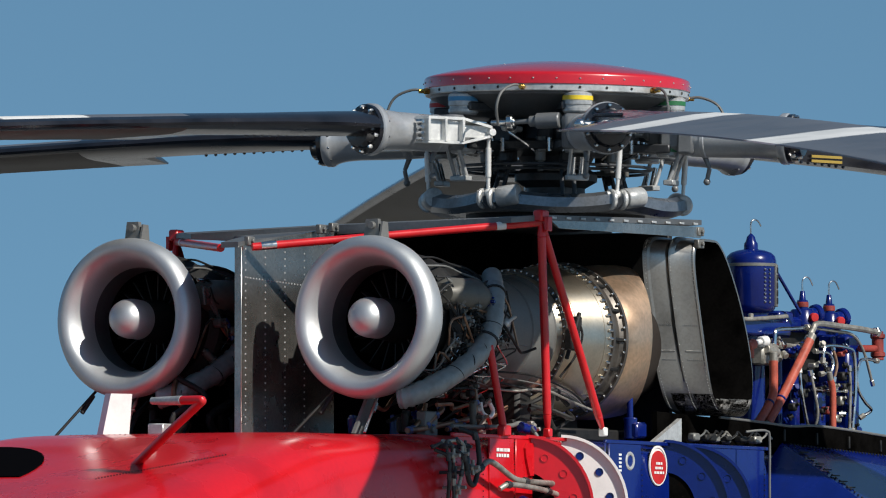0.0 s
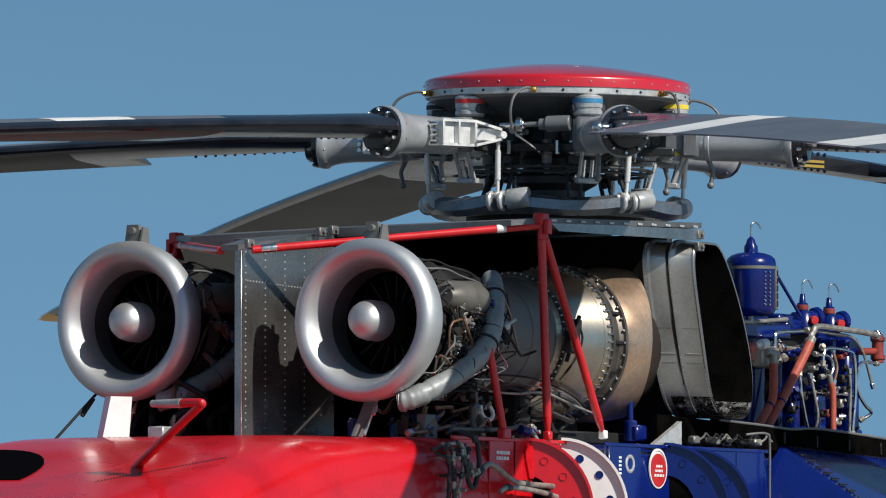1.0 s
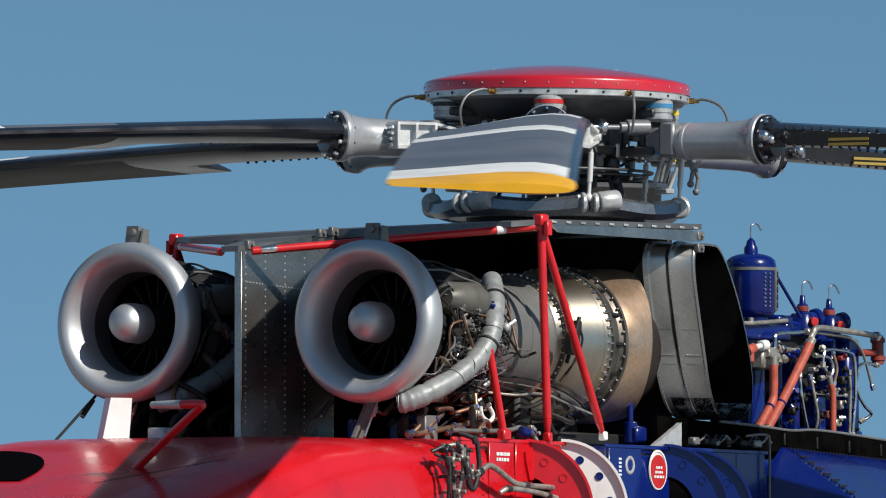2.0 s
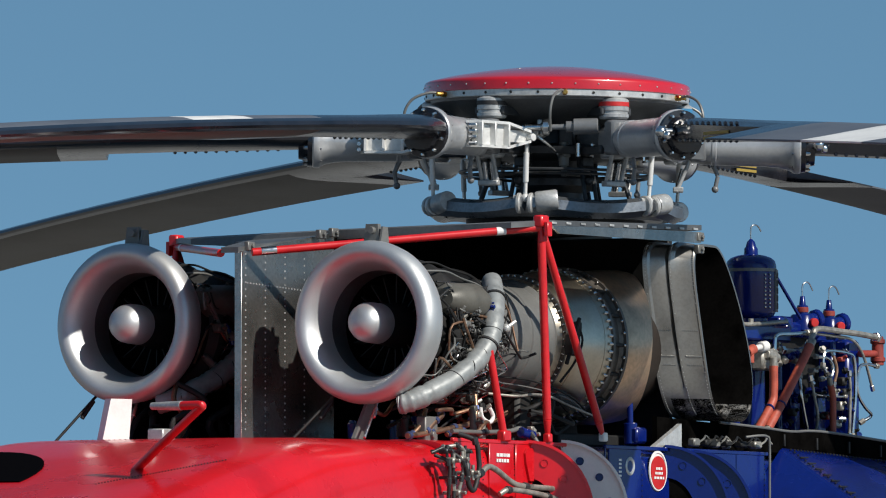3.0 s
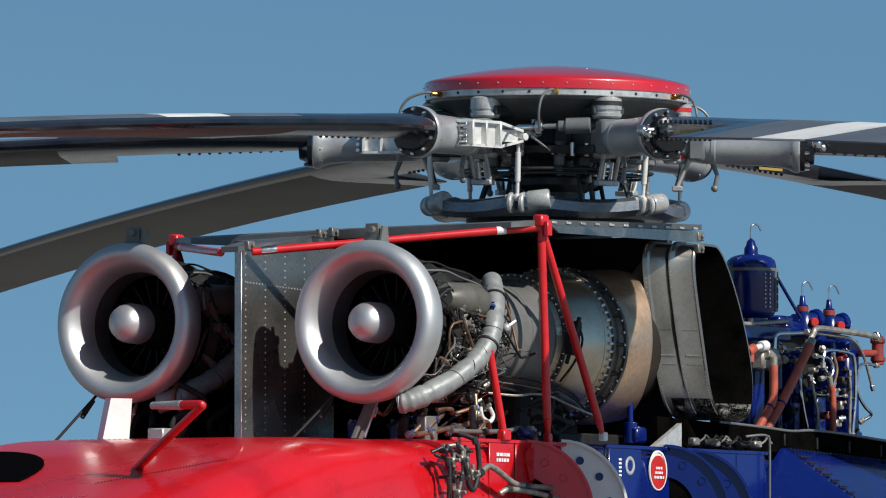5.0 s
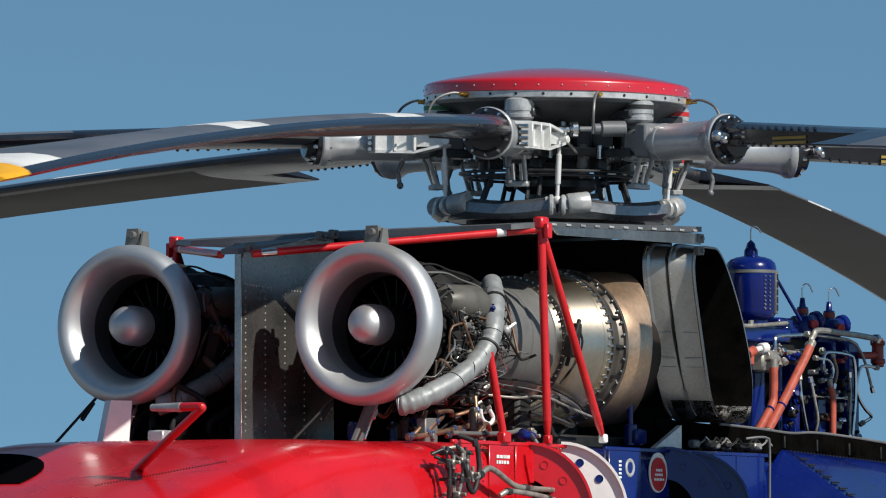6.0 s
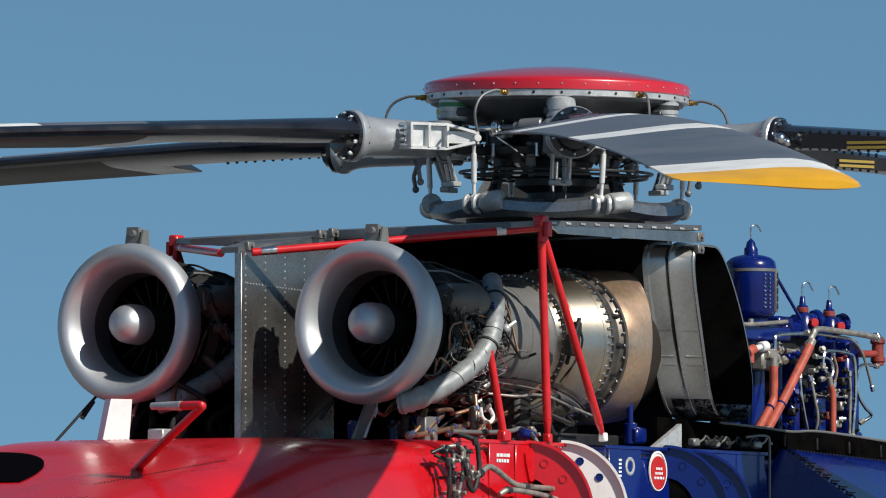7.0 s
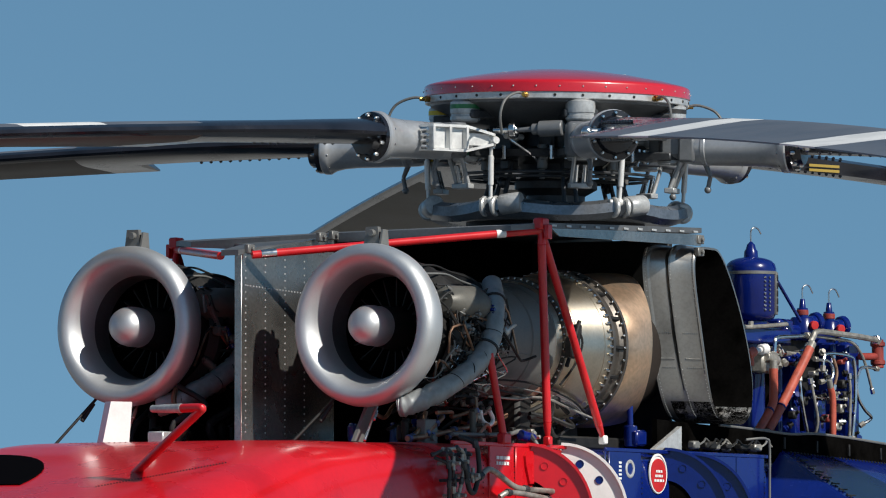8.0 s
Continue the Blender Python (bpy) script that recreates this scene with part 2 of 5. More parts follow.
def body_section(name, stations, mat, label, seg=40):
    """stations: x, half width, bottom, top, squareness. A closed lofted hull."""
    bm = bmesh.new()
    rings = []
    for x, w, lo, hi, p in stations:
        c, h = (lo + hi) / 2, (hi - lo) / 2
        ring = []
        for k in range(seg):
            a = 2 * math.pi * (k + 0.5) / seg
            ca, sa = math.cos(a), math.sin(a)
            ring.append(bm.verts.new((x, w * math.copysign(abs(ca) ** (2 / p), ca), c + h * math.copysign(abs(sa) ** (2 / p), sa))))
        rings.append(ring)
    for a, b in zip(rings, rings[1:]):
        for k in range(seg):
            bm.faces.new((a[k], a[(k + 1) % seg], b[(k + 1) % seg], b[k]))
    bm.faces.new(rings[0])
    bm.faces.new(rings[-1])
    return part(name, bm, mat, heli, label, angle=30)


def build_fuselage():
    body_section("nose_section", [(-9.6, 0.3, 1.5, 1.9, 2.4), (-9.3, 0.7, 1.3, 2.15, 2.8), (-8.6, 1.0, 1.2, 2.40, 3.2), (-7.6, 1.15, 1.2, 2.64, 4.0), (-6.6, 1.20, 1.3, 2.875, 5), (-5.6, 1.22, 1.5, 3.128, 5.5),
                                  (-5.0, 1.225, 1.6, 3.282, 6), (-4.62, 1.23, 1.7, 3.372, 6), (-4.35, 1.23, 1.8, 3.402, 6.5), (-4.0, 1.235, 1.9, 3.41, 7), (-3.26, 1.235, 1.9, 3.412, 9)],
                 M_RED, "glossy red painted forward fuselage", 96)
    body_section("centre_section", [(-3.25, 1.235, 1.9, 3.415, 14), (-1.93, 1.235, 2.0, 3.42, 14)], M_RED, "red riveted side of the engine deck")
    body_section("white_section", [(-1.93, 1.235, 2.0, 3.42, 14), (-1.60, 1.235, 2.0, 3.42, 14)], M_WHITE, "white painted band of the fuselage")
    body_section("aft_section", [(-1.60, 1.235, 2.0, 3.42, 14), (0.28, 1.235, 2.0, 3.42, 14), (0.30, 1.12, 2.0, 3.43, 10), (3.2, 1.0, 2.1, 3.46, 8),
                                 (6.5, 0.6, 2.4, 3.4, 6), (11.5, 0.4, 2.6, 3.3, 4)], M_BLUE, "glossy blue painted aft fuselage")


build_fuselage()


def build_gear():
    for x, y, r, top in ((-7.2, 0.0, 0.36, 1.7), (0.6, -2.6, 0.5, 2.6), (0.6, 2.6, 0.5, 2.6)):
        bm = bmesh.new()
        cyl(bm, (x, y * 0.42, top), (x, y, r), 0.09, 14)
        leg = part("landing_gear_leg", bm, M_GREY, heli)
        bm = bmesh.new()
        lathe(bm, [(-0.13, r * 0.45), (-0.14, r * 0.8), (-0.1, r * 0.97), (0, r), (0.1, r * 0.97), (0.14, r * 0.8), (0.13, r * 0.45), (-0.13, r * 0.45)],
              Matrix.Translation((x, y + (0.16 if y >= 0 else -0.16), r)) @ spin_frame((0, 1, 0)), 28)
        part("tyre", bm, M_RUBBER, leg)
        bm = bmesh.new()
        cyl(bm, (x, y, r), (x, y + (0.27 if y >= 0 else -0.27), r), r * 0.46, 20)
        part("wheel_rim", bm, M_GREY, leg)


build_gear()

# engine deck enclosure: centre wall, roof, frame
BASE = 3.415


def build_enclosure():
    bm = bmesh.new()
    slab(bm, [(-3.50, BASE), (-2.55, BASE), (-2.55, 4.585), (-3.50, 4.44)], Matrix.Translation((0, -0.03, 0)) @ pose(0, 0, 0, 90), 0.03)
    wall = part("centre_wall", bm, M_SHEET, heli, "bare riveted sheet metal wall between the engines")
    # rest of the wall is black: the shade under the roof, as colour
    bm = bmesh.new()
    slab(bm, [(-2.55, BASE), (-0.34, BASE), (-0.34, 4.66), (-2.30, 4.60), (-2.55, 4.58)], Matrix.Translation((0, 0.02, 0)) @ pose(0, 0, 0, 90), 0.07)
    part("bay_wall", bm, M_SOOT_SHADE, heli, "inner wall of the engine bay, blackened for the roof's shade")
    bm = bmesh.new()
    for i in range(4):
        x = -3.46 + 0.20 * i
        for k in range(26):
            z = BASE + 0.06 + k * 0.038
            lathe(bm, [(0, 0.006), (0.003, 0.004), (0.003, 0)], Matrix.Translation((x, -0.06, z)) @ spin_frame((0, -1, 0)), 5)
    for k in range(40):
        lathe(bm, [(0, 0.006), (0.003, 0.004), (0.003, 0)], Matrix.Translation((-3.44 + 0.03 * k, -0.06, 4.27 - 0.001 * k)) @ spin_frame((0, -1, 0)), 5)
    small(part("rivet_rows", bm, M_PALE, wall))
    bm = bmesh.new()
    block(bm, (-3.505, -0.045, (BASE + 4.44) / 2), (0.02, 0.045, 4.44 - BASE - 0.01))
    part("edge_strip", bm, M_SHEET, wall)
    # roof: narrow in front, widening to the frame's corners
    bm = bmesh.new()
    rows = [(-3.52, 4.462, 0.05, 0.06), (-2.95, 4.527, 0.05, 0.28), (-2.50, 4.578, 0.05, 0.62), (-2.49, 4.60, 1.16, 0.92), (-2.30, 4.62, 1.27, 1.12), (-2.12, 4.625, 1.27, 1.27), (-0.55, 4.675, 1.27, 1.27), (-0.36, 4.68, 0.9, 0.9)]
    hi = [[bm.verts.new((x, y, z + dz)) for y, dz in ((-p, 0.012 if p > 0.5 else 0), (0, 0), (s, -0.02 if s > 0.5 else 0))] for x, z, p, s in rows]
    lo = [[bm.verts.new(v.co - Vector((0, 0, 0.03))) for v in r] for r in hi]
    for a, d in zip(range(7), range(1, 8)):
        for k in (0, 1):
            bm.faces.new((hi[a][k], hi[a][k + 1], hi[d][k + 1], hi[d][k]))
            bm.faces.new((lo[a][k], lo[a][k + 1], lo[d][k + 1], lo[d][k]))
        for k in (0, 2):
            bm.faces.new((hi[a][k], hi[d][k], lo[d][k], lo[a][k]))
    for e in (0, 7):
        for k in (0, 1):
            bm.faces.new((hi[e][k], hi[e][k + 1], lo[e][k + 1], lo[e][k]))
    roof = part("enclosure_roof", bm, M_ROOF, heli, "bare sheet metal roof over the engine bay")
    bm = bmesh.new()
    edge = [Vector((-2.30, -1.275, 4.60)), Vector((-0.55, -1.275, 4.645))]
    m = edge[1] - edge[0]
    for k in range(11):
        p = edge[0] + m * (k + 0.5) / 11
        block(bm, p + Vector((0, 0, 0.018)), (0.05, 0.006, 0.012))
    small(part("roof_fasteners", bm, M_PALE, roof))
    bm = bmesh.new()
    slab(bm, [(-2.25, 4.61), (-0.55, 4.648), (-0.55, 4.585), (-2.15, 4.565)], Matrix.Translation((0, -1.255, 0)) @ pose(0, 0, 0, 90), 0.012)
    part("roof_lip", bm, M_SHEET, roof)
    # rear bulkhead of the bay
    bm = bmesh.new()
    block(bm, (-0.34, 0, (BASE + 4.66) / 2), (0.05, 1.9, 4.62 - BASE))
    part("rear_bulkhead", bm, M_DARK, heli)
    # gearbox housing below the mast
    bm = bmesh.new()
    lathe(bm, [(3.42, 0.55), (4.3, 0.5), (4.55, 0.34), (4.80, 0.26), (4.84, 0.26), (4.84, 0)], Matrix.Translation((0.05, 0, 0)), 28)
    part("gearbox", bm, M_CASE, heli)


build_enclosure()

# red tubular frame
APEX = Vector((-2.32, -1.25, 4.61))


def build_frame():
    for side in (1, -1):
        s = Vector((1, side, 1))
        bm = bmesh.new()
        a = APEX * s if side == 1 else Vector((-2.13, 1.25, 4.58))
        start = Vector((-3.46, -0.10 * side, 4.455))
        lift = Vector((0, 0, -0.02))
        cyl(bm, start + lift, a + lift, 0.022, 14)
        tub = part("frame_tube", bm, M_RED_TUBE, heli, "red painted steel frame tube")
        bm = bmesh.new()
        block(bm, a + Vector((0, 0, 0.015)), (0.085, 0.06, 0.065))
        block(bm, a + Vector((0.0, -0.045 * side, -0.03)), (0.05, 0.025, 0.08))
        part("corner_fitting", bm, M_RED_TUBE, tub)
        bm = bmesh.new()
        q = start.lerp(a, 0.86) + lift
        w = (a - start).normalized()
        cyl(bm, q - w * 0.028, q + w * 0.028, 0.0232, 14)
        part("placard", bm, M_WHITE, tub, "small white placard on the tube")
        if side == 1:
            q = start.lerp(a, 0.03) + lift
            bm = bmesh.new()
            cyl(bm, q, q + w * 0.09, 0.0232, 14)
            part("rod_end", bm, M_CHROME, tub)
        for foot, r in (((-2.24, -1.245, 3.44), 0.0235), ((-1.63, -1.245, 3.46), 0.0225)):
            bm = bmesh.new()
            f = Vector(foot) * s
            top = a + Vector((0, 0, -0.02))
            d = (f - top).normalized()
            cyl(bm, top, top + d * 0.08, r * 0.7, 12, r)
            cyl(bm, top + d * 0.08, f - d * 0.1, r, 14)
            cyl(bm, f - d * 0.1, f, r, 12, r * 0.5)
            leg = part("frame_strut", bm, M_RED_TUBE, heli, "red painted steel frame strut")
            bm = bmesh.new()
            block(bm, f, (0.045, 0.04, 0.05))
            part("strut_foot", bm, M_RED_TUBE if r > 0.023 else M_WHITE, leg)
    bm = bmesh.new()
    cyl(bm, (-2.84, -1.23, 3.90), (-2.71, -1.245, 3.43), 0.021, 12)
    leg = part("frame_strut", bm, M_RED_TUBE, heli, "short red painted steel frame strut")
    bm = bmesh.new()
    block(bm, (-2.71, -1.245, 3.44), (0.08, 0.05, 0.06))
    part("strut_foot", bm, M_RED_TUBE, leg)


build_frame()


# ---------------------------------------------------------------- engines
def build_engine(x0, y0, z0, seed, detail):
    rnd = random.Random(seed)
    X = Matrix.Translation((0, 0, 0)) @ spin_frame((1, 0, 0))
    bm = bmesh.new()
    lathe(bm, [(0.30, 0.30), (0.55, 0.33), (0.62, 0.345), (0.66, 0.345), (0.66, 0.31), (1.02, 0.305)], X, 40)
    eng = part("turbine_engine", bm, M_DARK, heli, "exposed turboshaft engine with a polished bellmouth intake")
    eng.location = (x0, y0, z0)
    eng.rotation_euler = (0, radians(1.8), 0)
    # intake
    bm = bmesh.new()
    prof = [(0.16, 0.345), (0.17, 0.385), (0.145, 0.415), (0.10, 0.435), (0.05, 0.443), (0.01, 0.438), (-0.02, 0.420), (-0.032, 0.395), (-0.030, 0.372),
            (-0.012, 0.348), (0.025, 0.323), (0.08, 0.302), (0.15, 0.288), (0.22, 0.281), (0.28, 0.278), (0.40, 0.277), (0.60, 0.28)]
    lathe(bm, prof[:-4], X, 72)
    part("bellmouth", bm, M_BELL, eng, "polished aluminium bellmouth intake ring", angle=60)
    # duct, throat and shaft are darkened to paint in the shade inside
    bm = bmesh.new()
    lathe(bm, prof[-5:-2], X, 72)
    part("intake_duct", bm, M_DUCT, eng, "metal intake duct toned darker for the shade inside", angle=60)
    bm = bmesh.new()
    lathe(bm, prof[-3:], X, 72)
    part("intake_throat", bm, M_SOOT_SHADE, eng, "intake throat blackened for the shade inside", angle=60)
    bm = bmesh.new()
    lathe(bm, [(-0.05, 0.0), (-0.047, 0.030), (-0.034, 0.062), (-0.008, 0.090), (0.03, 0.105), (0.075, 0.110), (0.15, 0.110)], X, 40)
    part("spinner", bm, M_BELL, eng, "rounded polished metal nose cone", angle=60)
    bm = bmesh.new()
    lathe(bm, [(0.15, 0.10), (0.15, 0.110), (0.58, 0.130)], X, 40)
    part("spinner_shaft", bm, M_DARK, eng)
    # black disc that carries on the throat's painted shade
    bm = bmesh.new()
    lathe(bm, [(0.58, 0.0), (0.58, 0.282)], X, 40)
    part("compressor_face", bm, M_SOOT_SHADE, eng)
    bm = bmesh.new()
    slab(bm, [(0.34, 0.125), (0.44, 0.125), (0.44, 0.284), (0.34, 0.284)], Matrix.Translation((0, 0, -0.004)), 0.008)
    vane = part("guide_vane", bm, M_DARK, eng)
    for i in range(1, 20):
        again(vane, eng, pose(0, 0, 0, 18 * i))
    # lifting bracket on the ring
    bm = bmesh.new()
    slab(bm, [(-0.05, 0.40), (0.06, 0.40), (0.045, 0.535), (-0.03, 0.535)], pose(0.10, 0, 0, 90, 0, 90) @ Matrix.Translation((0, 0, -0.015)), 0.03)
    slab(bm, [(0.0, 0.40), (0.10, 0.40), (0.08, 0.52), (0.03, 0.52)], pose(0.06, -0.05, 0, 90), 0.012)
    cyl(bm, (0.06, 0, 0.50), (0.16, 0, 0.50), 0.02, 10)
    part("lifting_bracket", bm, M_CASE, eng)
    # casings
    bm = bmesh.new()
    lathe(bm, [(0.95, 0.29), (0.96, 0.312), (1.25, 0.312), (1.255, 0.304), (1.285, 0.304), (1.29, 0.312), (1.46, 0.314), (1.48, 0.335), (1.50, 0.335), (1.50, 0.30)], X, 56)
    part("compressor_case", bm, M_CASE, eng, "matt grey cylindrical casing")
    bm = bmesh.new()
    lathe(bm, [(1.50, 0.315), (1.545, 0.345), (1.62, 0.362), (1.80, 0.395), (1.96, 0.422), (1.96, 0.40)], X, 64)
    part("turbine_case", bm, M_STEEL, eng, "shiny bare steel turbine casing")
    bm = bmesh.new()
    lathe(bm, [(1.96, 0.38), (1.96, 0.435), (1.985, 0.435), (1.985, 0.42), (2.06, 0.415), (2.08, 0.43), (2.08, 0.448), (2.105, 0.448), (2.11, 0.40)], X, 64)
    ring = part("flange_ring", bm, M_FLANGE, eng)
    bm = bmesh.new()
    bolts(bm, (1.96, 0, 0), (-1, 0, 0), 0.427, 60, 0.0095, 0.034)
    bolts(bm, (1.50, 0, 0), (-1, 0, 0), 0.325, 44, 0.007, 0.016)
    bolts(bm, (2.08, 0, 0), (-1, 0, 0), 0.440, 40, 0.008, 0.014)
    small(part("flange_bolts", bm, M_CHROME, ring))
    bm = bmesh.new()
    lathe(bm, [(1.545, 0.340), (1.545, 0.372), (1.560, 0.372), (1.565, 0.355)], X, 64)
    front_ring = part("front_flange", bm, M_FLANGE, eng)
    bm = bmesh.new()
    bolts(bm, (1.545, 0, 0), (-1, 0, 0), 0.362, 56, 0.0075, 0.016)
    small(part("flange_bolts", bm, M_CHROME, front_ring))
    for h, r in ((1.66, 0.370), (1.90, 0.4125)):
        bm = bmesh.new()
        lathe(bm, [(h, r - 0.003), (h + 0.001, r + 0.003), (h + 0.006, r + 0.003), (h + 0.007, r - 0.003)], X, 64)
        part("case_bead", bm, M_STEEL, eng)
    bm = bmesh.new()
    block(bm, (2.03, 0.425, 0), (0.10, 0.02, 0.02))
    lug = part("flange_lug", bm, M_DARK, eng)
    for i in range(1, 16):
        again(lug, eng, pose(0, 0, 0, 22.5 * i))
    # exhaust elbow, turning outboard
    out = -1 if y0 < 0 else 1

    def sweep(bm, stations):
        rings = []
        for x, z, w, h, slant in stations:
            ring = []
            for k in range(48):
                ca, sa = math.cos(2 * math.pi * k / 48), math.sin(2 * math.pi * k / 48)
                ring.append(bm.verts.new((x + slant * (1 + ca), -out * w * ca, z + h * sa)))
            rings.append(ring)
        for p, q in zip(rings, rings[1:]):
            for k in range(48):
                bm.faces.new((p[k], p[(k + 1) % 48], q[(k + 1) % 48], q[k]))
    # inner duct behind the elbow, its brown darkened to paint in the shadow
    bm = bmesh.new()
    sweep(bm, [(2.25, 0.02, 0.36, 0.38, 0), (2.50, 0.03, 0.33, 0.38, 0), (2.70, 0.04, 0.29, 0.36, 0), (2.98, 0.06, 0.25, 0.31, 0)])
    part("exhaust_duct", bm, M_DUCT_SHADE, eng, "brown inner exhaust duct, darkened for the shadow on it", angle=50)
    bm = bmesh.new()
    sweep(bm, [(2.11, 0, 0.375, 0.375, 0), (2.19, 0, 0.41, 0.415, 0.02), (2.26, 0.01, 0.425, 0.435, 0.09), (2.33, 0.025, 0.42, 0.44, 0.18), (2.40, 0.04, 0.41, 0.435, 0.27), (2.46, 0.05, 0.40, 0.425, 0.34), (2.46, 0.05, 0.392, 0.417, 0.34), (2.40, 0.04, 0.40, 0.425, 0.27)])
    part("exhaust_elbow", bm, M_HOT, eng, "heat-tinted coppery exhaust elbow", angle=50)
    # outer exhaust shroud: an oval collar slanting aft and outboard, with a lip, a groove and a ridge
    def collar(along, swell, k, n=64):
        a = 2 * math.pi * k / n
        ca, sa = math.cos(a), math.sin(a)
        fore = 4.6 if ca < 0 else 2.1
        px = math.copysign(abs(ca) ** (2 / fore), ca)
        pz = 0.49 * math.copysign(abs(sa) ** (2 / fore), sa)
        g = swell * min(1.0, max(0.0, (pz + 0.36) / 0.25))
        return Vector((3.18 + ((0.29 if px < 0 else 0.235 - 0.14 * pz) + g) * px - 0.31 * pz - 0.17 * (1 - along), out * (0.477 - 0.23 * (1 - along)), pz * (1 + g / 0.49) + 0.134))

    bm = bmesh.new()
    loops = [[bm.verts.new(collar(t, g, k)) for k in range(64)] for t, g in
             ((-0.02, 0.0), (-0.02, 0.014), (0.07, 0.014), (0.10, 0.0), (0.40, 0.0), (0.45, -0.020), (0.50, 0.016), (0.56, 0.014), (0.60, 0.0), (0.94, 0.0), (0.97, 0.008), (1.0, 0.006), (1.0, -0.006), (0.6, -0.03), (0.15, -0.035))]
    for i, (a, b) in enumerate(zip(loops, loops[1:])):
        for k in range(64):
            bm.faces.new((a[k], a[(k + 1) % 64], b[(k + 1) % 64], b[k])).material_index = 1 if i >= 12 else 0
    bm.faces.new(loops[-1]).material_index = 1
    shroud = part("exhaust_shroud", bm, [M_SHROUD, M_SOOT_SHADE], eng, "bare metal exhaust shroud with a sooty black mouth", angle=30)
    bm = bmesh.new()
    for t, g in ((0.03, 0.016), (0.53, 0.017), (0.95, 0.004)):
        for k in range(42, 86):
            ball(bm, collar(t, g, k / 2 + 0.3), 0.0032, 6)
    small(part("shroud_rivets", bm, M_PALE, shroud))
    for t0, t1 in ((0.11, 0.39), (0.61, 0.93)):
        bm = bmesh.new()
        tube(bm, [collar(t0 + (t1 - t0) * q / 4, 0.002, 32.6) for q in range(5)], 0.005, 6, 2)
        for q in range(8):
            for k in (32.0, 33.2):
                ball(bm, collar(t0 + (t1 - t0) * (q + 0.5) / 8, 0.001, k), 0.004, 6)
        small(part("shroud_seam", bm, M_SHROUD, shroud))
    # wrapped bleed-air hose on the port side
    bm = bmesh.new()
    route = [(0.91, -0.26, 0.28), (0.79, -0.35, 0.17), (0.68, -0.41, 0.02), (0.61, -0.42, -0.09), (0.50, -0.40, -0.20), (0.35, -0.36, -0.30), (0.20, -0.30, -0.38), (0.11, -0.23, -0.43), (0.09, -0.18, -0.44)]
    tube(bm, route, 0.057, 18, 9, wobble=0.16, rnd=rnd)
    hose = part("bleed_hose", bm, M_HOSE, eng, "thick silver wrapped bleed air hose", angle=80)
    for n in (3, 1):
        bm = bmesh.new()
        d = Vector(route[n + 1]) - Vector(route[n - 1])
        lathe(bm, [(-0.007, 0.058), (-0.006, 0.065), (0.006, 0.065), (0.007, 0.058)], Matrix.Translation(route[n]) @ spin_frame(d), 18)
        part("hose_clamp", bm, M_RUBBER, hose)
    # thin black rings paint the shade in the hose's creases
    for n, share, tilt in ((3, 0.6, 0.5), (4, 0.3, 0.6), (4, 0.9, -0.3), (5, 0.6, 0.6), (6, 0.5, 0.4), (2, 0.3, -0.5)):
        bm = bmesh.new()
        a, b = Vector(route[n]), Vector(route[n + 1])
        lathe(bm, [(-0.003, 0.050), (-0.002, 0.0592), (0.002, 0.0592), (0.003, 0.050)], Matrix.Translation(a.lerp(b, share)) @ spin_frame((b - a).normalized() + Vector((0, 0, tilt))), 18)
        part("crease_shade_ring", bm, M_RUBBER, hose)
    # accessories round the inlet case
    bm = bmesh.new()
    m = pose(0.52, -0.30, 0.14, 0, 0, 0)
    lathe(bm, [(-0.20, 0.0), (-0.20, 0.07), (-0.15, 0.11), (0.08, 0.13), (0.16, 0.10), (0.18, 0)], m @ spin_frame((1, 0, 0)), 26, oval=(1.0, 0.8))
    part("accessory_cover", bm, M_OLIVE, eng, "smooth grey-green accessory cover")
    # bands coloured near-black for the shadow on the far engine
    bm = bmesh.new()
    lathe(bm, [(0.36, 0.33), (0.40, 0.375), (0.44, 0.375), (0.48, 0.335)], X, 40)
    part("case_band", bm, M_DARK, eng)
    bm = bmesh.new()
    lathe(bm, [(0.80, 0.31), (0.82, 0.352), (0.86, 0.352), (0.88, 0.31)], X, 40)
    part("case_band", bm, M_DARK, eng)
    for i in range(detail):
        bm = bmesh.new()
        ang = radians(rnd.uniform(150, 268))
        ex = rnd.uniform(0.34, 0.90)
        rr = 0.345 + rnd.uniform(0, 0.05)
        c = Vector((ex, rr * math.cos(ang) * 1.0, rr * math.sin(ang) * 0.95))
        kind = i % 3
        mat = (M_CASE, M_PALE, M_OLIVE, M_DARK, M_DARK, M_BLUE if i % 4 == 0 else M_CASE)[rnd.randrange(6) if i % 5 else 0]
        if kind == 0:
            block(bm, c, (rnd.uniform(0.03, 0.07), rnd.uniform(0.03, 0.06), rnd.uniform(0.03, 0.065)), bevel=0.2)
            cyl(bm, c, c + Vector((0, -0.05, 0)), 0.011, 10)
            bolts(bm, c + Vector((0, -0.034, 0)), (0, -1, 0), 0.02, 4, 0.006, 0.012)
            part("accessory_unit", bm, mat, eng)
        elif kind == 1:
            d = Vector((rnd.uniform(-1, 1), rnd.uniform(-0.4, 0.1), rnd.uniform(-0.6, 0.6))).normalized() * rnd.uniform(0.03, 0.07)
            cyl(bm, c - d, c + d, rnd.uniform(0.012, 0.026), 14)
            cyl(bm, c - d * 1.25, c - d * 0.7, 0.014, 10)
            cyl(bm, c + d * 0.2, c + d * 0.4, 0.028, 14)
            part("actuator", bm, mat, eng)
        else:
            ball(bm, c, rnd.uniform(0.02, 0.034))
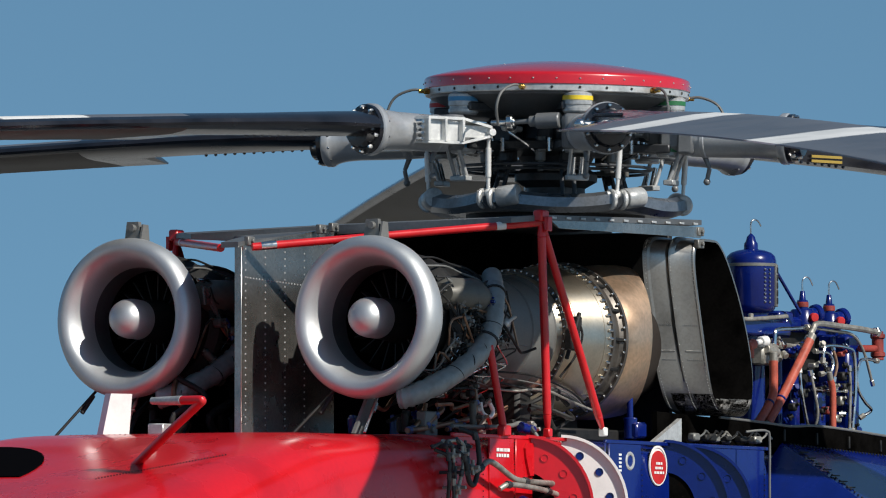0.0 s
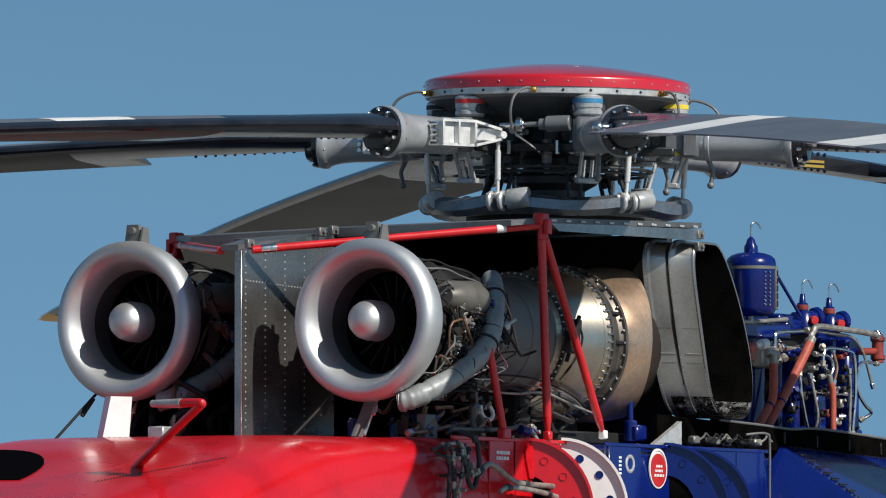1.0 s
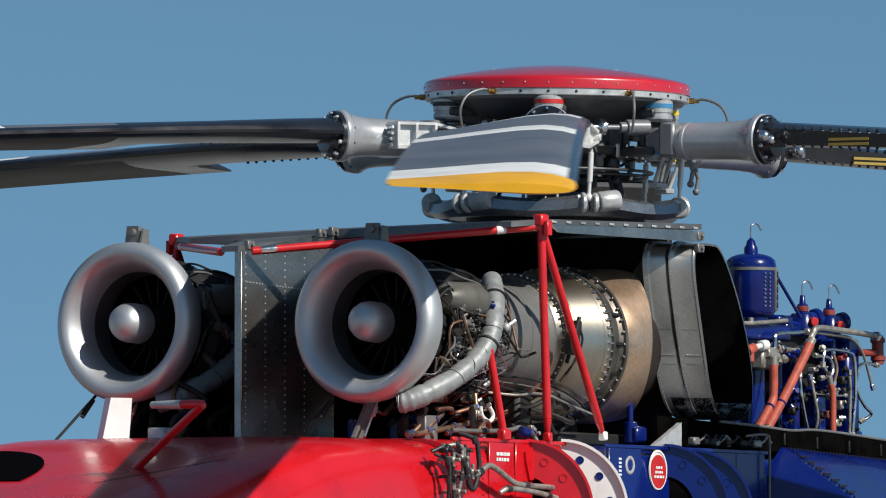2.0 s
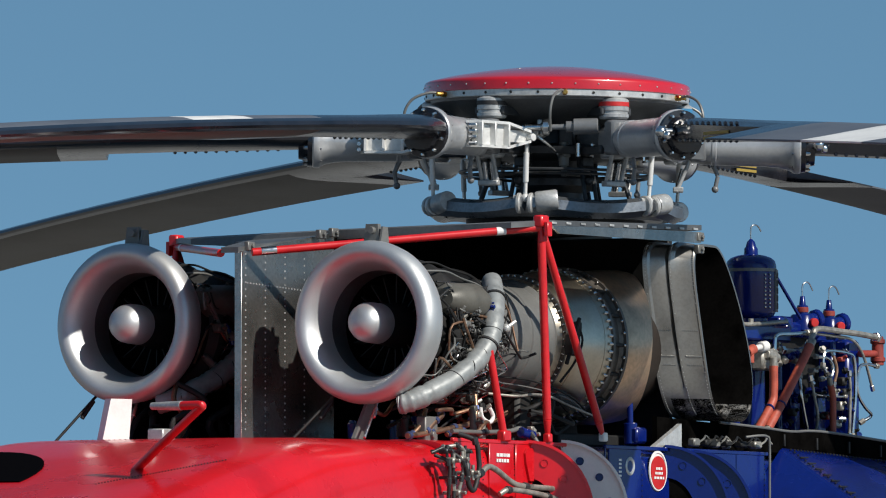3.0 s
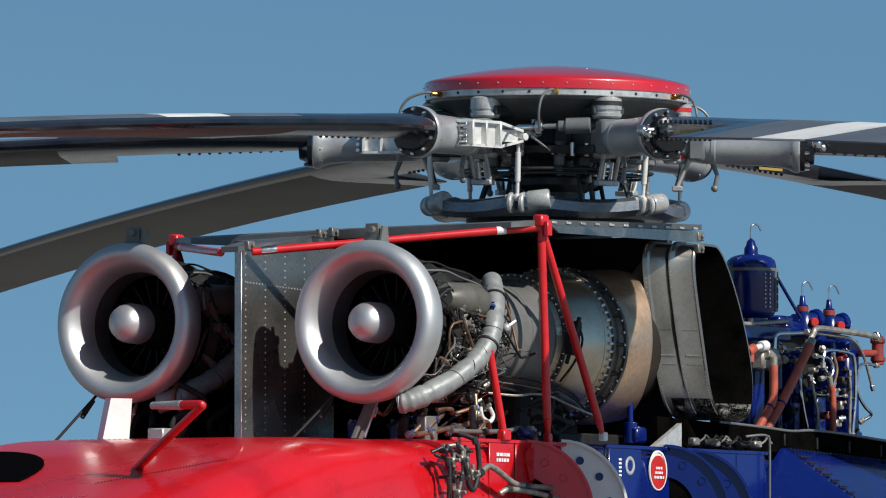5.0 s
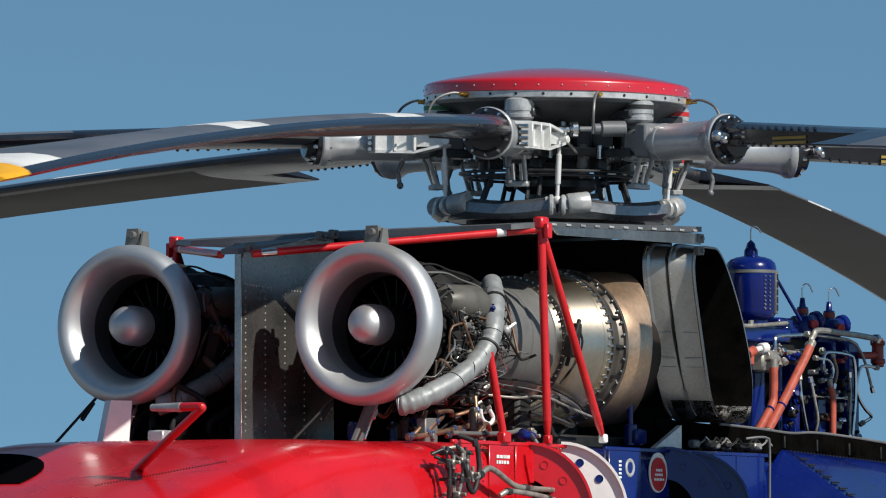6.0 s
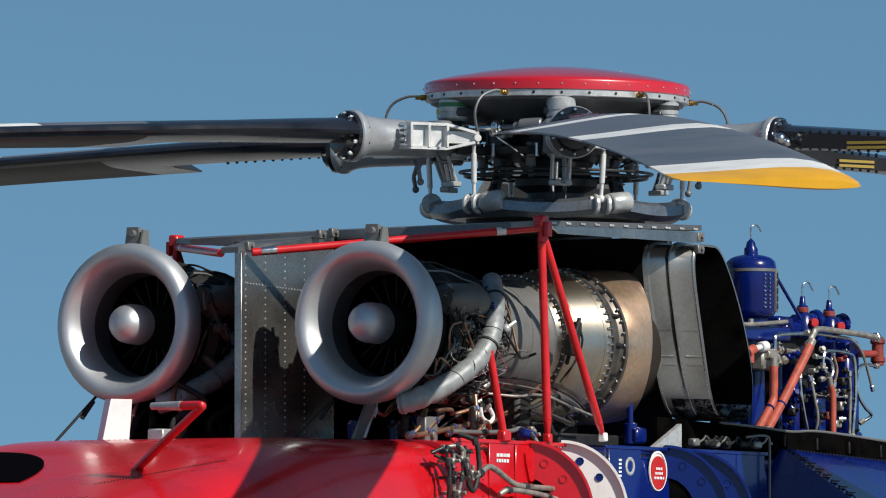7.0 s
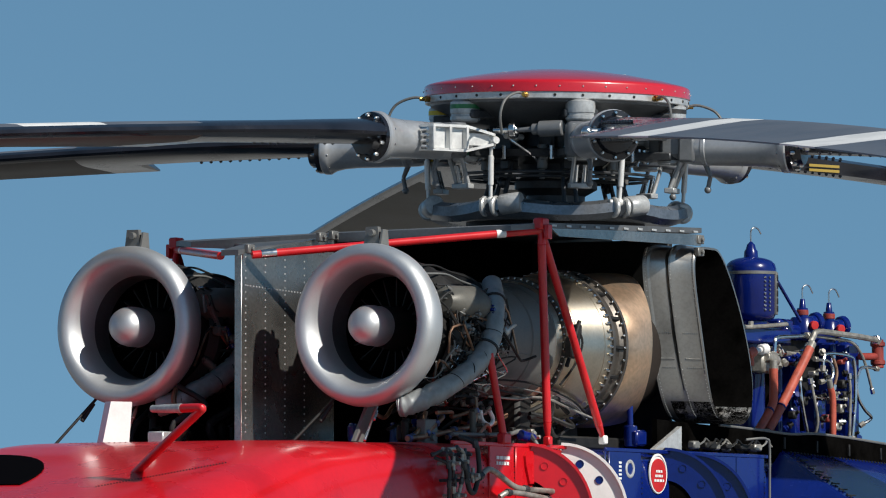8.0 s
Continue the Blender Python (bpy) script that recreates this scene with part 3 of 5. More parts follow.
            cyl(bm, c, c + Vector((0.05, -0.03, 0.04)), 0.011, 8)
            part("valve", bm, mat, eng)
    for i in range(detail + 6):
        bm = bmesh.new()
        a0 = radians(rnd.uniform(140, 255))
        e0 = rnd.uniform(0.30, 0.85)
        pts = []
        for k in range(5):
            a = a0 + k * rnd.uniform(-0.05, 0.22)
            e = e0 + k * rnd.uniform(-0.06, 0.09)
            rr = 0.36 + rnd.uniform(0.0, 0.05)
            pts.append((e, rr * math.cos(a), rr * math.sin(a)))
        tube(bm, pts, rnd.uniform(0.004, 0.008), 7, 4)
        part("fuel_line", bm, (M_CHROME, M_CASE, M_RUBBER, M_DARK, M_COPPER)[rnd.randrange(5)], eng)
    # short wiring run behind the hose
    bm = bmesh.new()
    tube(bm, [(1.0, -0.315, 0.10), (1.02, -0.335, 0.04), (0.99, -0.335, -0.05), (1.0, -0.31, -0.12)], 0.007, 7, 5)
    part("wire_harness", bm, M_RUBBER, eng)
    # oil cooler lines over the top of the inlet case
    for k in range(4):
        bm = bmesh.new()
        a0 = radians(112 + 14 * k)
        pts = [(e, rr * math.cos(a0 + 0.06 * j), rr * math.sin(a0 + 0.06 * j)) for j, (e, rr) in enumerate(((0.30, 0.36), (0.45, 0.385), (0.60, 0.37), (0.76, 0.36), (0.90, 0.33)))]
        tube(bm, pts, 0.006, 7, 5)
        part("top_line", bm, (M_DARK, M_CASE, M_RUBBER, M_CASE)[k], eng)
    # igniter box on the hot section
    bm = bmesh.new()
    block(bm, (1.56, -0.40, -0.03), (0.10, 0.05, 0.12))
    block(bm, (1.60, -0.405, 0.06), (0.05, 0.04, 0.08))
    cyl(bm, (1.50, -0.40, -0.14), (1.60, -0.42, 0.12), 0.012, 8)
    tube(bm, [(1.58, -0.41, 0.1), (1.62, -0.43, 0.0), (1.58, -0.41, -0.12), (1.50, -0.36, -0.24)], 0.007, 7, 5)
    part("igniter_unit", bm, M_DARK, eng)
    # pipes along the lower flank
    for j, (r, mat) in enumerate(((0.006, M_DARK), (0.004, M_CASE), (0.008, M_DARK))):
        bm = bmesh.new()
        tube(bm, [(0.95, -0.24 - 0.02 * j, -0.24 - 0.03 * j), (1.35, -0.27, -0.24 - 0.04 * j), (1.7, -0.30, -0.30 - 0.02 * j), (1.95, -0.26, -0.36 - 0.02 * j)], r, 8, 5)
        part("drain_pipe", bm, mat, eng)
    # mounts
    floor = BASE - z0
    bm = bmesh.new()
    cyl(bm, (0.16, -0.02, -0.38), (-0.06, -0.06, floor), 0.008, 10)
    cyl(bm, (0.10, -0.03, -0.46), (0.06, -0.038, -0.51), 0.014, 10)
    part("mount_rod", bm, M_CHROME, eng)
    bm = bmesh.new()
    slab(bm, [(-0.02, floor), (0.07, floor), (0.28, -0.34), (0.16, -0.36)], pose(0.0, 0.05, 0, 90), 0.02)
    part("mount_plate", bm, M_CASE, eng)
    bm = bmesh.new()
    cyl(bm, (0.10, 0.20, -0.36), (-0.14, 0.34, floor), 0.008, 10)
    cyl(bm, (0.06, 0.225, -0.42), (0.0, 0.26, -0.52), 0.013, 12)
    part("mount_rod", bm, M_DARK, eng)
    bm = bmesh.new()
    block(bm, (1.45, 0, (floor - 0.30) / 2 - 0.02), (0.16, 0.34, -0.30 - floor + 0.06))
    part("engine_mount", bm, M_DARK, eng)
    return eng


near_engine = build_engine(-3.405, -0.773, 4.045, 3, 62)
far_engine = build_engine(-3.40, 0.773, 4.072, 8, 30)


def build_under_far():
    rnd = random.Random(31)
    # plain black block added to fill the dark under the far engine
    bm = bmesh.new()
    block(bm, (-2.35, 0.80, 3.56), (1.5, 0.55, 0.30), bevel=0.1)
    part("dark_filler_block", bm, M_SOOT_SHADE, heli, "black block added to fill the dark under the far engine")
    for i in range(22):
        bm = bmesh.new()
        p = Vector((rnd.uniform(-3.45, -2.6), rnd.uniform(0.35, 0.9), BASE))
        tube(bm, [p, p + Vector((rnd.uniform(-0.1, 0.15), 0, 0.12)), p + Vector((rnd.uniform(0.0, 0.3), rnd.uniform(-0.1, 0.1), 0.22)), p + Vector((rnd.uniform(0.1, 0.4), 0.1, 0.34))], rnd.uniform(0.012, 0.030), 8, 4)
        part("oil_line", bm, (M_DARK, M_DARK, M_RUBBER, M_COPPER)[i % 4], heli)


build_under_far()


# ---------------------------------------------------------------- main rotor
HUB_Z = 5.272
HUB_TILT = pose(0, 0, HUB_Z, 1.0, -0.2, 0)
BLADE_R = 10.97


def droop(r):
    s = max(0.0, (r - 1.45) / (BLADE_R - 1.45))
    return -0.40 * s - 0.40 * s * s


def build_blade():
    """Along +x, leading edge to +y, drooping under its own weight."""
    bm = bmesh.new()
    airfoil = [(0.25, 0.0), (0.24, 0.018), (0.21, 0.034), (0.15, 0.050), (0.06, 0.060), (-0.06, 0.056), (-0.22, 0.040), (-0.40, 0.020), (-0.56, 0.004),
               (-0.56, -0.004), (-0.40, -0.012), (-0.22, -0.022), (-0.06, -0.032), (0.06, -0.036), (0.15, -0.032), (0.21, -0.022), (0.24, -0.012)]
    stations = [1.44, 1.6, 1.80, 2.24, 2.60, 2.625, 2.9, 3.6, 4.2, 4.8, 5.4, 6.0, 6.6, 7.2, 8.0, 8.7, 9.3, 9.7, 10.05, 10.64, 10.88, 10.97]
    rings = []
    for r in stations:
        twist = radians(5.5 - 6.5 * (r - 1.3) / 9.7)
        chord = 1.04
        cut = -0.14 if r < 2.61 else -1.0
        thick = 1.25 - 0.35 * (r - 1.3) / 9.7 + 0.35 * max(0.0, (2.3 - r) / 0.9) * 0.8
        if r > 10.8:
            chord, thick = (1.03, 0.8) if r < 10.9 else (0.99, 0.45)
        ring = []
        for y, z in airfoil:
            y = max(y, cut) * chord * (0.55 + 0.45 * min(1.0, (r - 1.44) / 0.5))
            ring.append(bm.verts.new((r, y * math.cos(twist) - z * thick * math.sin(twist), droop(r) + y * math.sin(twist) + z * thick * math.cos(twist))))
        rings.append(ring)
    n = len(airfoil)
    for i, (a, b) in enumerate(zip(rings, rings[1:])):
        mid = (stations[i] + stations[i + 1]) / 2
        for k in range(n):
            f = bm.faces.new((a[k], a[(k + 1) % n], b[(k + 1) % n], b[k]))
            upper = k < 9
            if mid > 10.64:
                f.material_index = 3
            elif (mid > 10.05 or 6.6 < mid < 7.2 or 3.6 < mid < 4.2) and 1 < k < 9:
                f.material_index = 2
            elif mid < 2.9 or k in (0, 1, n - 1, n - 2):
                f.material_index = 4
            else:
                f.material_index = 0 if upper else 1
    f = bm.faces.new(rings[0])
    f.material_index = 4
    bm.faces.new(list(reversed(rings[-1]))).material_index = 3
    return bm


def build_rotor():
    # hub: mast, two plates, hinge arms
    bm = bmesh.new()
    lathe(bm, [(-0.50, 0.0), (-0.50, 0.17), (-0.34, 0.17), (-0.30, 0.24), (-0.26, 0.24), (-0.22, 0.19), (-0.16, 0.22), (-0.13, 0.50), (-0.09, 0.52), (-0.06, 0.30), (0.06, 0.28), (0.08, 0.48), (0.12, 0.50), (0.15, 0.3), (0.2, 0.3), (0.2, 0)], None, 36)
    hub = part("main_rotor", bm, M_HUB, heli, "six-bladed main rotor turning under a red dome")
    # dome, ring and reservoir
    bm = bmesh.new()
    lathe(bm, [(0.228, 0.768), (0.232, 0.776), (0.278, 0.775), (0.286, 0.773), (0.293, 0.768), (0.299, 0.759), (0.304, 0.745), (0.330, 0.64), (0.362, 0.46), (0.388, 0.26), (0.400, 0.1), (0.402, 0.0)], None, 96)
    dome = part("rotor_dome", bm, M_DOME, hub, "shallow glossy red domed rotor cover", angle=50)
    dome.location.z = -0.004
    bm = bmesh.new()
    for i in range(36):
        a = 2 * math.pi * i / 36
        ball(bm, (0.776 * math.cos(a), 0.776 * math.sin(a), 0.258), 0.0055, 6)
    for i in range(3):
        a = 2 * math.pi * i / 3
        block(bm, (0.40 * math.cos(a), 0.40 * math.sin(a), 0.3635), (0.04, 0.012, 0.006))
    small(part("dome_screws", bm, M_PALE, hub))
    bm = bmesh.new()
    lathe(bm, [(0.186, 0.72), (0.186, 0.764), (0.19, 0.768), (0.226, 0.768), (0.228, 0.74)], None, 96)
    part("dome_ring", bm, M_PALE, hub, "pale grey rim under the dome", angle=25)
    bm = bmesh.new()
    lathe(bm, [(0.19, 0.74), (0.17, 0.735), (0.14, 0.66), (0.06, 0.52), (0.04, 0.30)], None, 72)
    part("reservoir_bowl", bm, M_BOWL, hub, angle=40)
    bm = bmesh.new()
    for i in range(30):
        a = 2 * math.pi * i / 30
        lathe(bm, [(0, 0.009), (0.004, 0.008), (0.004, 0)], Matrix.Translation((0.768 * math.cos(a), 0.768 * math.sin(a), 0.207)) @ spin_frame((math.cos(a), math.sin(a), 0)), 6)
    small(part("ring_bolts", bm, M_DARK, hub))
    # rotating swashplate, a six-sided ring of thick arms
    bm = bmesh.new()
    lathe(bm, [(-0.50, 0.36), (-0.50, 0.62), (-0.47, 0.64), (-0.42, 0.64), (-0.40, 0.60), (-0.40, 0.36), (-0.50, 0.36)], None, 48)
    swash = part("swashplate", bm, M_GREY, hub, "grey painted swashplate ring below the hub", angle=45)
    bm = bmesh.new()
    lathe(bm, [(-0.50, 0.30), (-0.50, 0.52), (-0.53, 0.52), (-0.53, 0.30), (-0.50, 0.30)], None, 40)
    part("swashplate_bearing", bm, M_DARK, hub)

    # oil line rings round the mast
    for r, z in ((0.56, -0.222), (0.53, -0.245)):
        bm = bmesh.new()
        tube(bm, [(r * math.cos(math.pi * k / 20), r * math.sin(math.pi * k / 20), z) for k in range(41)], 0.009, 8, 1)
        part("oil_ring", bm, M_HUB, hub, "thin dark ring pipe round the mast")

    bands = [M_RUBBER, None, M_BAND_G, M_BAND_Y, M_BAND_B, M_BAND_R]
    lead = [2.2, 4.0, 3.0, 3.8, 1.9, 3.0]
    flap = [0.0, 0.25, 0.1, 0.0, 0.1, 0.0]
    made = {}

    def sub(key, k, m, build, mat, label="", angle=38, name=None):
        if key not in made:
            bm = bmesh.new()
            build(bm)
            ob = part(name or key, bm, mat, hub, label, angle)
            ob.matrix_basis = m
            made[key] = ob
            return ob
        return again(made[key], hub, m, name or key)

    def hub_arm(bm):
        block(bm, (0.52, 0, 0.105), (0.42, 0.20, 0.05))
        block(bm, (0.52, 0, -0.115), (0.42, 0.20, 0.05))
        block(bm, (0.36, 0, -0.005), (0.10, 0.16, 0.20))

    def hub_lug(bm):
        block(bm, (0.34, 0.14, -0.02), (0.10, 0.10, 0.22), pose(0, 0, 0, 0, 0, 20))

    def swash_arm(bm):
        a0, a1 = radians(18.6), radians(78.6)
        p0, p1 = Vector((0.73 * math.cos(a0), 0.73 * math.sin(a0), -0.43)), Vector((0.73 * math.cos(a1), 0.73 * math.sin(a1), -0.43))
        mid = (p0 + p1) / 2 * 1.06
        tube(bm, [p0, p0.lerp(mid, 0.5) * 1.02 + Vector((0, 0, 0.01)), mid, mid.lerp(p1, 0.5) * 1.02, p1], 0.055, 6, 3)

    def core_valve(bm):
        ball(bm, (0.50, 0.20, -0.02), 0.035)
        cyl(bm, (0.42, 0.18, -0.02), (0.58, 0.22, -0.02), 0.018, 10)
        cyl(bm, (0.50, 0.20, -0.02), (0.50, 0.20, 0.06), 0.014, 8)

    def core_line(bm):
        tube(bm, [(0.30, 0.22, -0.18), (0.42, 0.26, -0.12), (0.52, 0.22, -0.05), (0.56, 0.12, 0.02)], 0.009, 7, 5)

    def core_servo(bm):
        cyl(bm, (0.40, -0.16, -0.20), (0.40, -0.16, -0.06), 0.030, 14)
        cyl(bm, (0.40, -0.16, -0.26), (0.40, -0.16, -0.20), 0.016, 10)
        block(bm, (0.40, -0.16, -0.13), (0.08, 0.05, 0.04))
        cyl(bm, (0.40, -0.16, -0.24), (0.31, 0.0, -0.24), 0.014, 10)

    def core_bolt(bm):
        for a in (-14, -5, 5, 14):
            cyl(bm, (0.525 * math.cos(radians(a)), 0.525 * math.sin(radians(a)), -0.15), (0.525 * math.cos(radians(a)), 0.525 * math.sin(radians(a)), -0.07), 0.014, 8)

    def hinge(bm):
        zb, zt = 0.06, 0.185
        lathe(bm, [(zb, 0.0), (zb, 0.076), (zb + 0.012, 0.086), (zb + 0.03, 0.086), (zb + 0.034, 0.080), (zb + 0.045, 0.080), (zb + 0.05, 0.086), (zt - 0.012, 0.086), (zt, 0.07), (zt, 0)], Matrix.Translation((0.70, 0, 0)), 28)

    def hinge_low(bm):
        zb, zt = -0.165, -0.075
        lathe(bm, [(zb, 0.0), (zb, 0.066), (zb + 0.012, 0.076), (zt - 0.012, 0.076), (zt, 0.06), (zt, 0)], Matrix.Translation((0.70, 0, 0)), 28)

    def hinge_band(bm):
        lathe(bm, [(0.135, 0.086), (0.135, 0.0885), (0.160, 0.0885), (0.160, 0.086)], Matrix.Translation((0.70, 0, 0)), 28)

    def hinge_band_low(bm):
        lathe(bm, [(-0.135, 0.076), (-0.135, 0.0785), (-0.112, 0.0785), (-0.112, 0.076)], Matrix.Translation((0.70, 0, 0)), 28)

    def yoke(bm):
        block(bm, (0.73, 0, -0.005), (0.17, 0.17, 0.15), bevel=0.2)
        block(bm, (0.66, 0.05, 0.0), (0.20, 0.06, 0.13), bevel=0.2)
        block(bm, (0.82, 0.0, 0.0), (0.10, 0.22, 0.20), bevel=0.15)

    def sleeve(bm):
        lathe(bm, [(0.80, 0.0), (0.80, 0.08), (0.82, 0.096), (0.84, 0.101), (0.90, 0.104), (0.905, 0.109), (0.925, 0.109), (0.93, 0.105), (1.22, 0.111), (1.30, 0.118), (1.35, 0.130), (1.372, 0.142), (1.382, 0.149), (1.412, 0.149), (1.42, 0.142), (1.42, 0)],
              Matrix.Translation((0, 0, -0.01)) @ spin_frame((1, 0, 0)), 44)

    def root_fitting(bm):
        lathe(bm, [(1.42, 0.0), (1.42, 0.143), (1.447, 0.143), (1.452, 0.112), (1.50, 0.100), (1.51, 0.0)], Matrix.Translation((0, 0, -0.01)) @ spin_frame((1, 0, 0)), 30)

    def root_bolts(bm):
        bolts(bm, (1.445, 0, -0.01), (1, 0, 0), 0.126, 10, 0.012, 0.03, 18)
        bolts(bm, (1.384, 0, -0.01), (-1, 0, 0), 0.136, 10, 0.010, 0.018, 18)

    def counterweight(bm):
        cyl(bm, (1.52, -0.10, 0.0), (1.52, -0.17, 0.0), 0.022, 12)
        ball(bm, (1.52, -0.185, 0.0), 0.034)
        ball(bm, (1.55, -0.16, -0.02), 0.026)

    def horn(bm):
        # a ribbed lever from the sleeve's inner end to the pitch link
        t = Vector((0.715, 0.262, -0.005))
        for dz, th in ((0.060, 0.016), (-0.078, 0.016)):
            pts = [Vector((1.14, 0.09, dz)), Vector((1.12, 0.185, dz)), Vector((0.90, 0.235, dz)), t + Vector((0.03, 0.03, 0.40 * dz)), t + Vector((-0.03, -0.02, 0.40 * dz)), Vector((0.84, 0.10, dz))]
            lo = [bm.verts.new(p) for p in pts]
            hi = [bm.verts.new(p + Vector((0, 0, th))) for p in pts]
            bm.faces.new(list(reversed(lo)))
            bm.faces.new(hi)
            for i in range(6):
                bm.faces.new((lo[i], lo[(i + 1) % 6], hi[(i + 1) % 6], hi[i]))
        for p, h in ((Vector((1.115, 0.155, 0)), 0.135), (Vector((1.01, 0.18, 0)), 0.135), (Vector((0.90, 0.205, 0)), 0.13)):
            block(bm, p, (0.018, 0.07, h))
        web = [Vector((1.12, 0.15, 0)), Vector((0.90, 0.20, 0)), t]
        for a, e in zip(web, web[1:]):
            d = e - a
            block(bm, (0, 0, 0), (d.length, 0.008, 0.12 if e is not t else 0.07), Matrix.Translation((a + e) / 2) @ pose(0, 0, 0, 0, 0, math.degrees(math.atan2(d.y, d.x))))
        cyl(bm, t + Vector((0.0, -0.03, 0)), t + Vector((0.02, 0.04, 0)), 0.022, 12)

    def horn_bolts(bm):
        for k in range(4):
            cyl(bm, (1.15, 0.12, 0.045 - 0.034 * k), (1.15, 0.17, 0.045 - 0.034 * k), 0.013, 8)

    def link(bm):
        a, b = Vector((0.715, 0.250, -0.04)), Vector((0.700, 0.235, -0.40))
        cyl(bm, a + (b - a) * 0.08, a + (b - a) * 0.30, 0.011, 10)
        cyl(bm, a + (b - a) * 0.28, a + (b - a) * 0.75, 0.0165, 12)
        cyl(bm, a + (b - a) * 0.72, b, 0.011, 10)
        ball(bm, a, 0.022)
        ball(bm, b, 0.025)

    def clamp(bm):
        c = Vector((0.700, 0.235, -0.43))
        u = c.normalized()
        v = Vector((-u.y, u.x, 0)).normalized()
        for s in (-0.035, 0.035):
            cyl(bm, c + v * (s - 0.013), c + v * (s + 0.013), 0.060, 16)
        cyl(bm, c - v * 0.07 + Vector((0, 0, 0.03)), c + v * 0.07 + Vector((0, 0, 0.03)), 0.018, 10)

    def clamp_sleeve(bm):
        c = Vector((0.700, 0.235, -0.43))
        v = Vector((-c.y, c.x, 0)).normalized()
        lathe(bm, [(0.06, 0.0), (0.06, 0.054), (0.07, 0.060), (0.18, 0.060), (0.19, 0.054), (0.19, 0)], Matrix.Translation(c) @ spin_frame(v + Vector((0, 0, 0)) - c.normalized() * 0.25), 18)

    def damper(bm):
        # lag damper beside the arm: cylinder, rod and ball joint
        a, b = Vector((0.70, -0.10, 0.02)), Vector((0.55, -0.36, 0.01))
        cyl(bm, a, a.lerp(b, 0.48), 0.046, 16)
        cyl(bm, a.lerp(b, 0.45), a.lerp(b, 0.62), 0.032, 14)
        cyl(bm, a.lerp(b, 0.6), b, 0.016, 10)

    def damper_joint(bm):
        a, b = Vector((0.70, -0.10, 0.02)), Vector((0.55, -0.36, 0.01))
        d = (b - a).normalized()
        cyl(bm, b - d * 0.02, b + d * 0.02, 0.05, 16)
        ball(bm, b, 0.038)
        cyl(bm, b + d * 0.02, b + d * 0.12, 0.02, 10)

    def stop_arm(bm):
        # droop stop hanging under the hinge
        cyl(bm, (0.78, -0.05, -0.08), (0.71, -0.05, -0.25), 0.012, 10)
        cyl(bm, (0.78, 0.05, -0.08), (0.71, 0.05, -0.25), 0.012, 10)
        block(bm, (0.71, 0, -0.26), (0.06, 0.13, 0.03))

    def stop_hook(bm):
        cyl(bm, (0.90, 0.0, -0.08), (0.94, 0.0, -0.18), 0.018, 10, 0.012)
        cyl(bm, (0.94, 0.0, -0.18), (0.925, 0.0, -0.25), 0.013, 10)
        ball(bm, (0.925, 0.0, -0.255), 0.021)

    def stop_springs(bm):
        for s in (-0.025, 0.025):
            cyl(bm, (0.735, s, -0.14), (0.705, s, -0.25), 0.014, 10)

    def scissor(bm):
        for s in (-0.035, 0.035):
            cyl(bm, (0.36, s, -0.14), (0.40, s, -0.28), 0.013, 8)
            cyl(bm, (0.40, s, -0.28), (0.44, s, -0.40), 0.013, 8)
        ball(bm, (0.40, 0, -0.28), 0.03)
        block(bm, (0.36, 0.0, -0.17), (0.08, 0.08, 0.06))

    def hose(bm):
        tube(bm, [(0.79, 0, 0.205), (0.86, -0.03, 0.212), (0.95, -0.075, 0.17), (0.99, -0.095, 0.08), (0.965, -0.09, -0.03)], 0.008, 8, 5)

    def fitting(bm):
        cyl(bm, (0.755, 0, 0.205), (0.80, 0, 0.205), 0.017, 8)
        cyl(bm, (0.80, 0, 0.205), (0.83, 0, 0.205), 0.013, 8)

    def rivets(bm):
        # screws along the trailing edge of the blade root
        for i in range(11):
            r = 1.62 + 0.06 * i
            for z in (0.056, -0.043):
                ball(bm, (r, -0.12, droop(r) + z), 0.012, 6)

    def placards(bm):
        for x0, w, rows in ((1.92, 0.26, 2),):
            for j in range(rows):
                tw = radians(8.2)
                slab(bm, [(x0, -0.022 + 0.028 * j), (x0 + w, -0.022 + 0.028 * j), (x0 + w, -0.006 + 0.028 * j), (x0, -0.006 + 0.028 * j)],
                     pose(0, -0.148, droop(2.0) - 0.015, 90), 0.004)

    for k in range(6):
        m = pose(0, 0, 0, 0, 0, -60 * k)
        mb = m @ Matrix.Translation((0.72, 0, 0)) @ pose(0, 0, 0, 0, -flap[k], lead[k]) @ Matrix.Translation((-0.72, 0, -0.05))
        if "blade" not in made:
            made["blade"] = part("rotor_blade", build_blade(), [M_BLADE, M_BLADE_LOW, M_STRIPE, M_YELLOW, M_BLADE_EDGE], hub, "long grey rotor blade with white stripes and a yellow tip", angle=30)
            made["blade"].matrix_basis = mb
        else:
            again(made["blade"], hub, mb, "rotor_blade")
        sub("hub_arm", k, m, hub_arm, M_HUB)
        sub("hub_lug", k, m, hub_lug, M_HUB)
        sub("core_valve", k, m, core_valve, M_PALE)
        sub("core_line", k, m, core_line, M_CHROME)
        sub("core_servo", k, m, core_servo, M_CASE)
        small(sub("core_bolts", k, m, core_bolt, M_CHROME))
        sub("swashplate_arm", k, m, swash_arm, M_SWASH, "", 24)
        sub("hinge_housing", k, m, hinge, M_HOUSING)
        sub("lower_hinge_housing", k, m, hinge_low, M_HOUSING)
        if bands[k]:
            for bld in (hinge_band, hinge_band_low):
                bm = bmesh.new()
                bld(bm)
                part("colour_band", bm, bands[k], hub, ("black", "", "green", "yellow", "blue", "red")[k] + " identification band of a blade hinge").matrix_basis = m
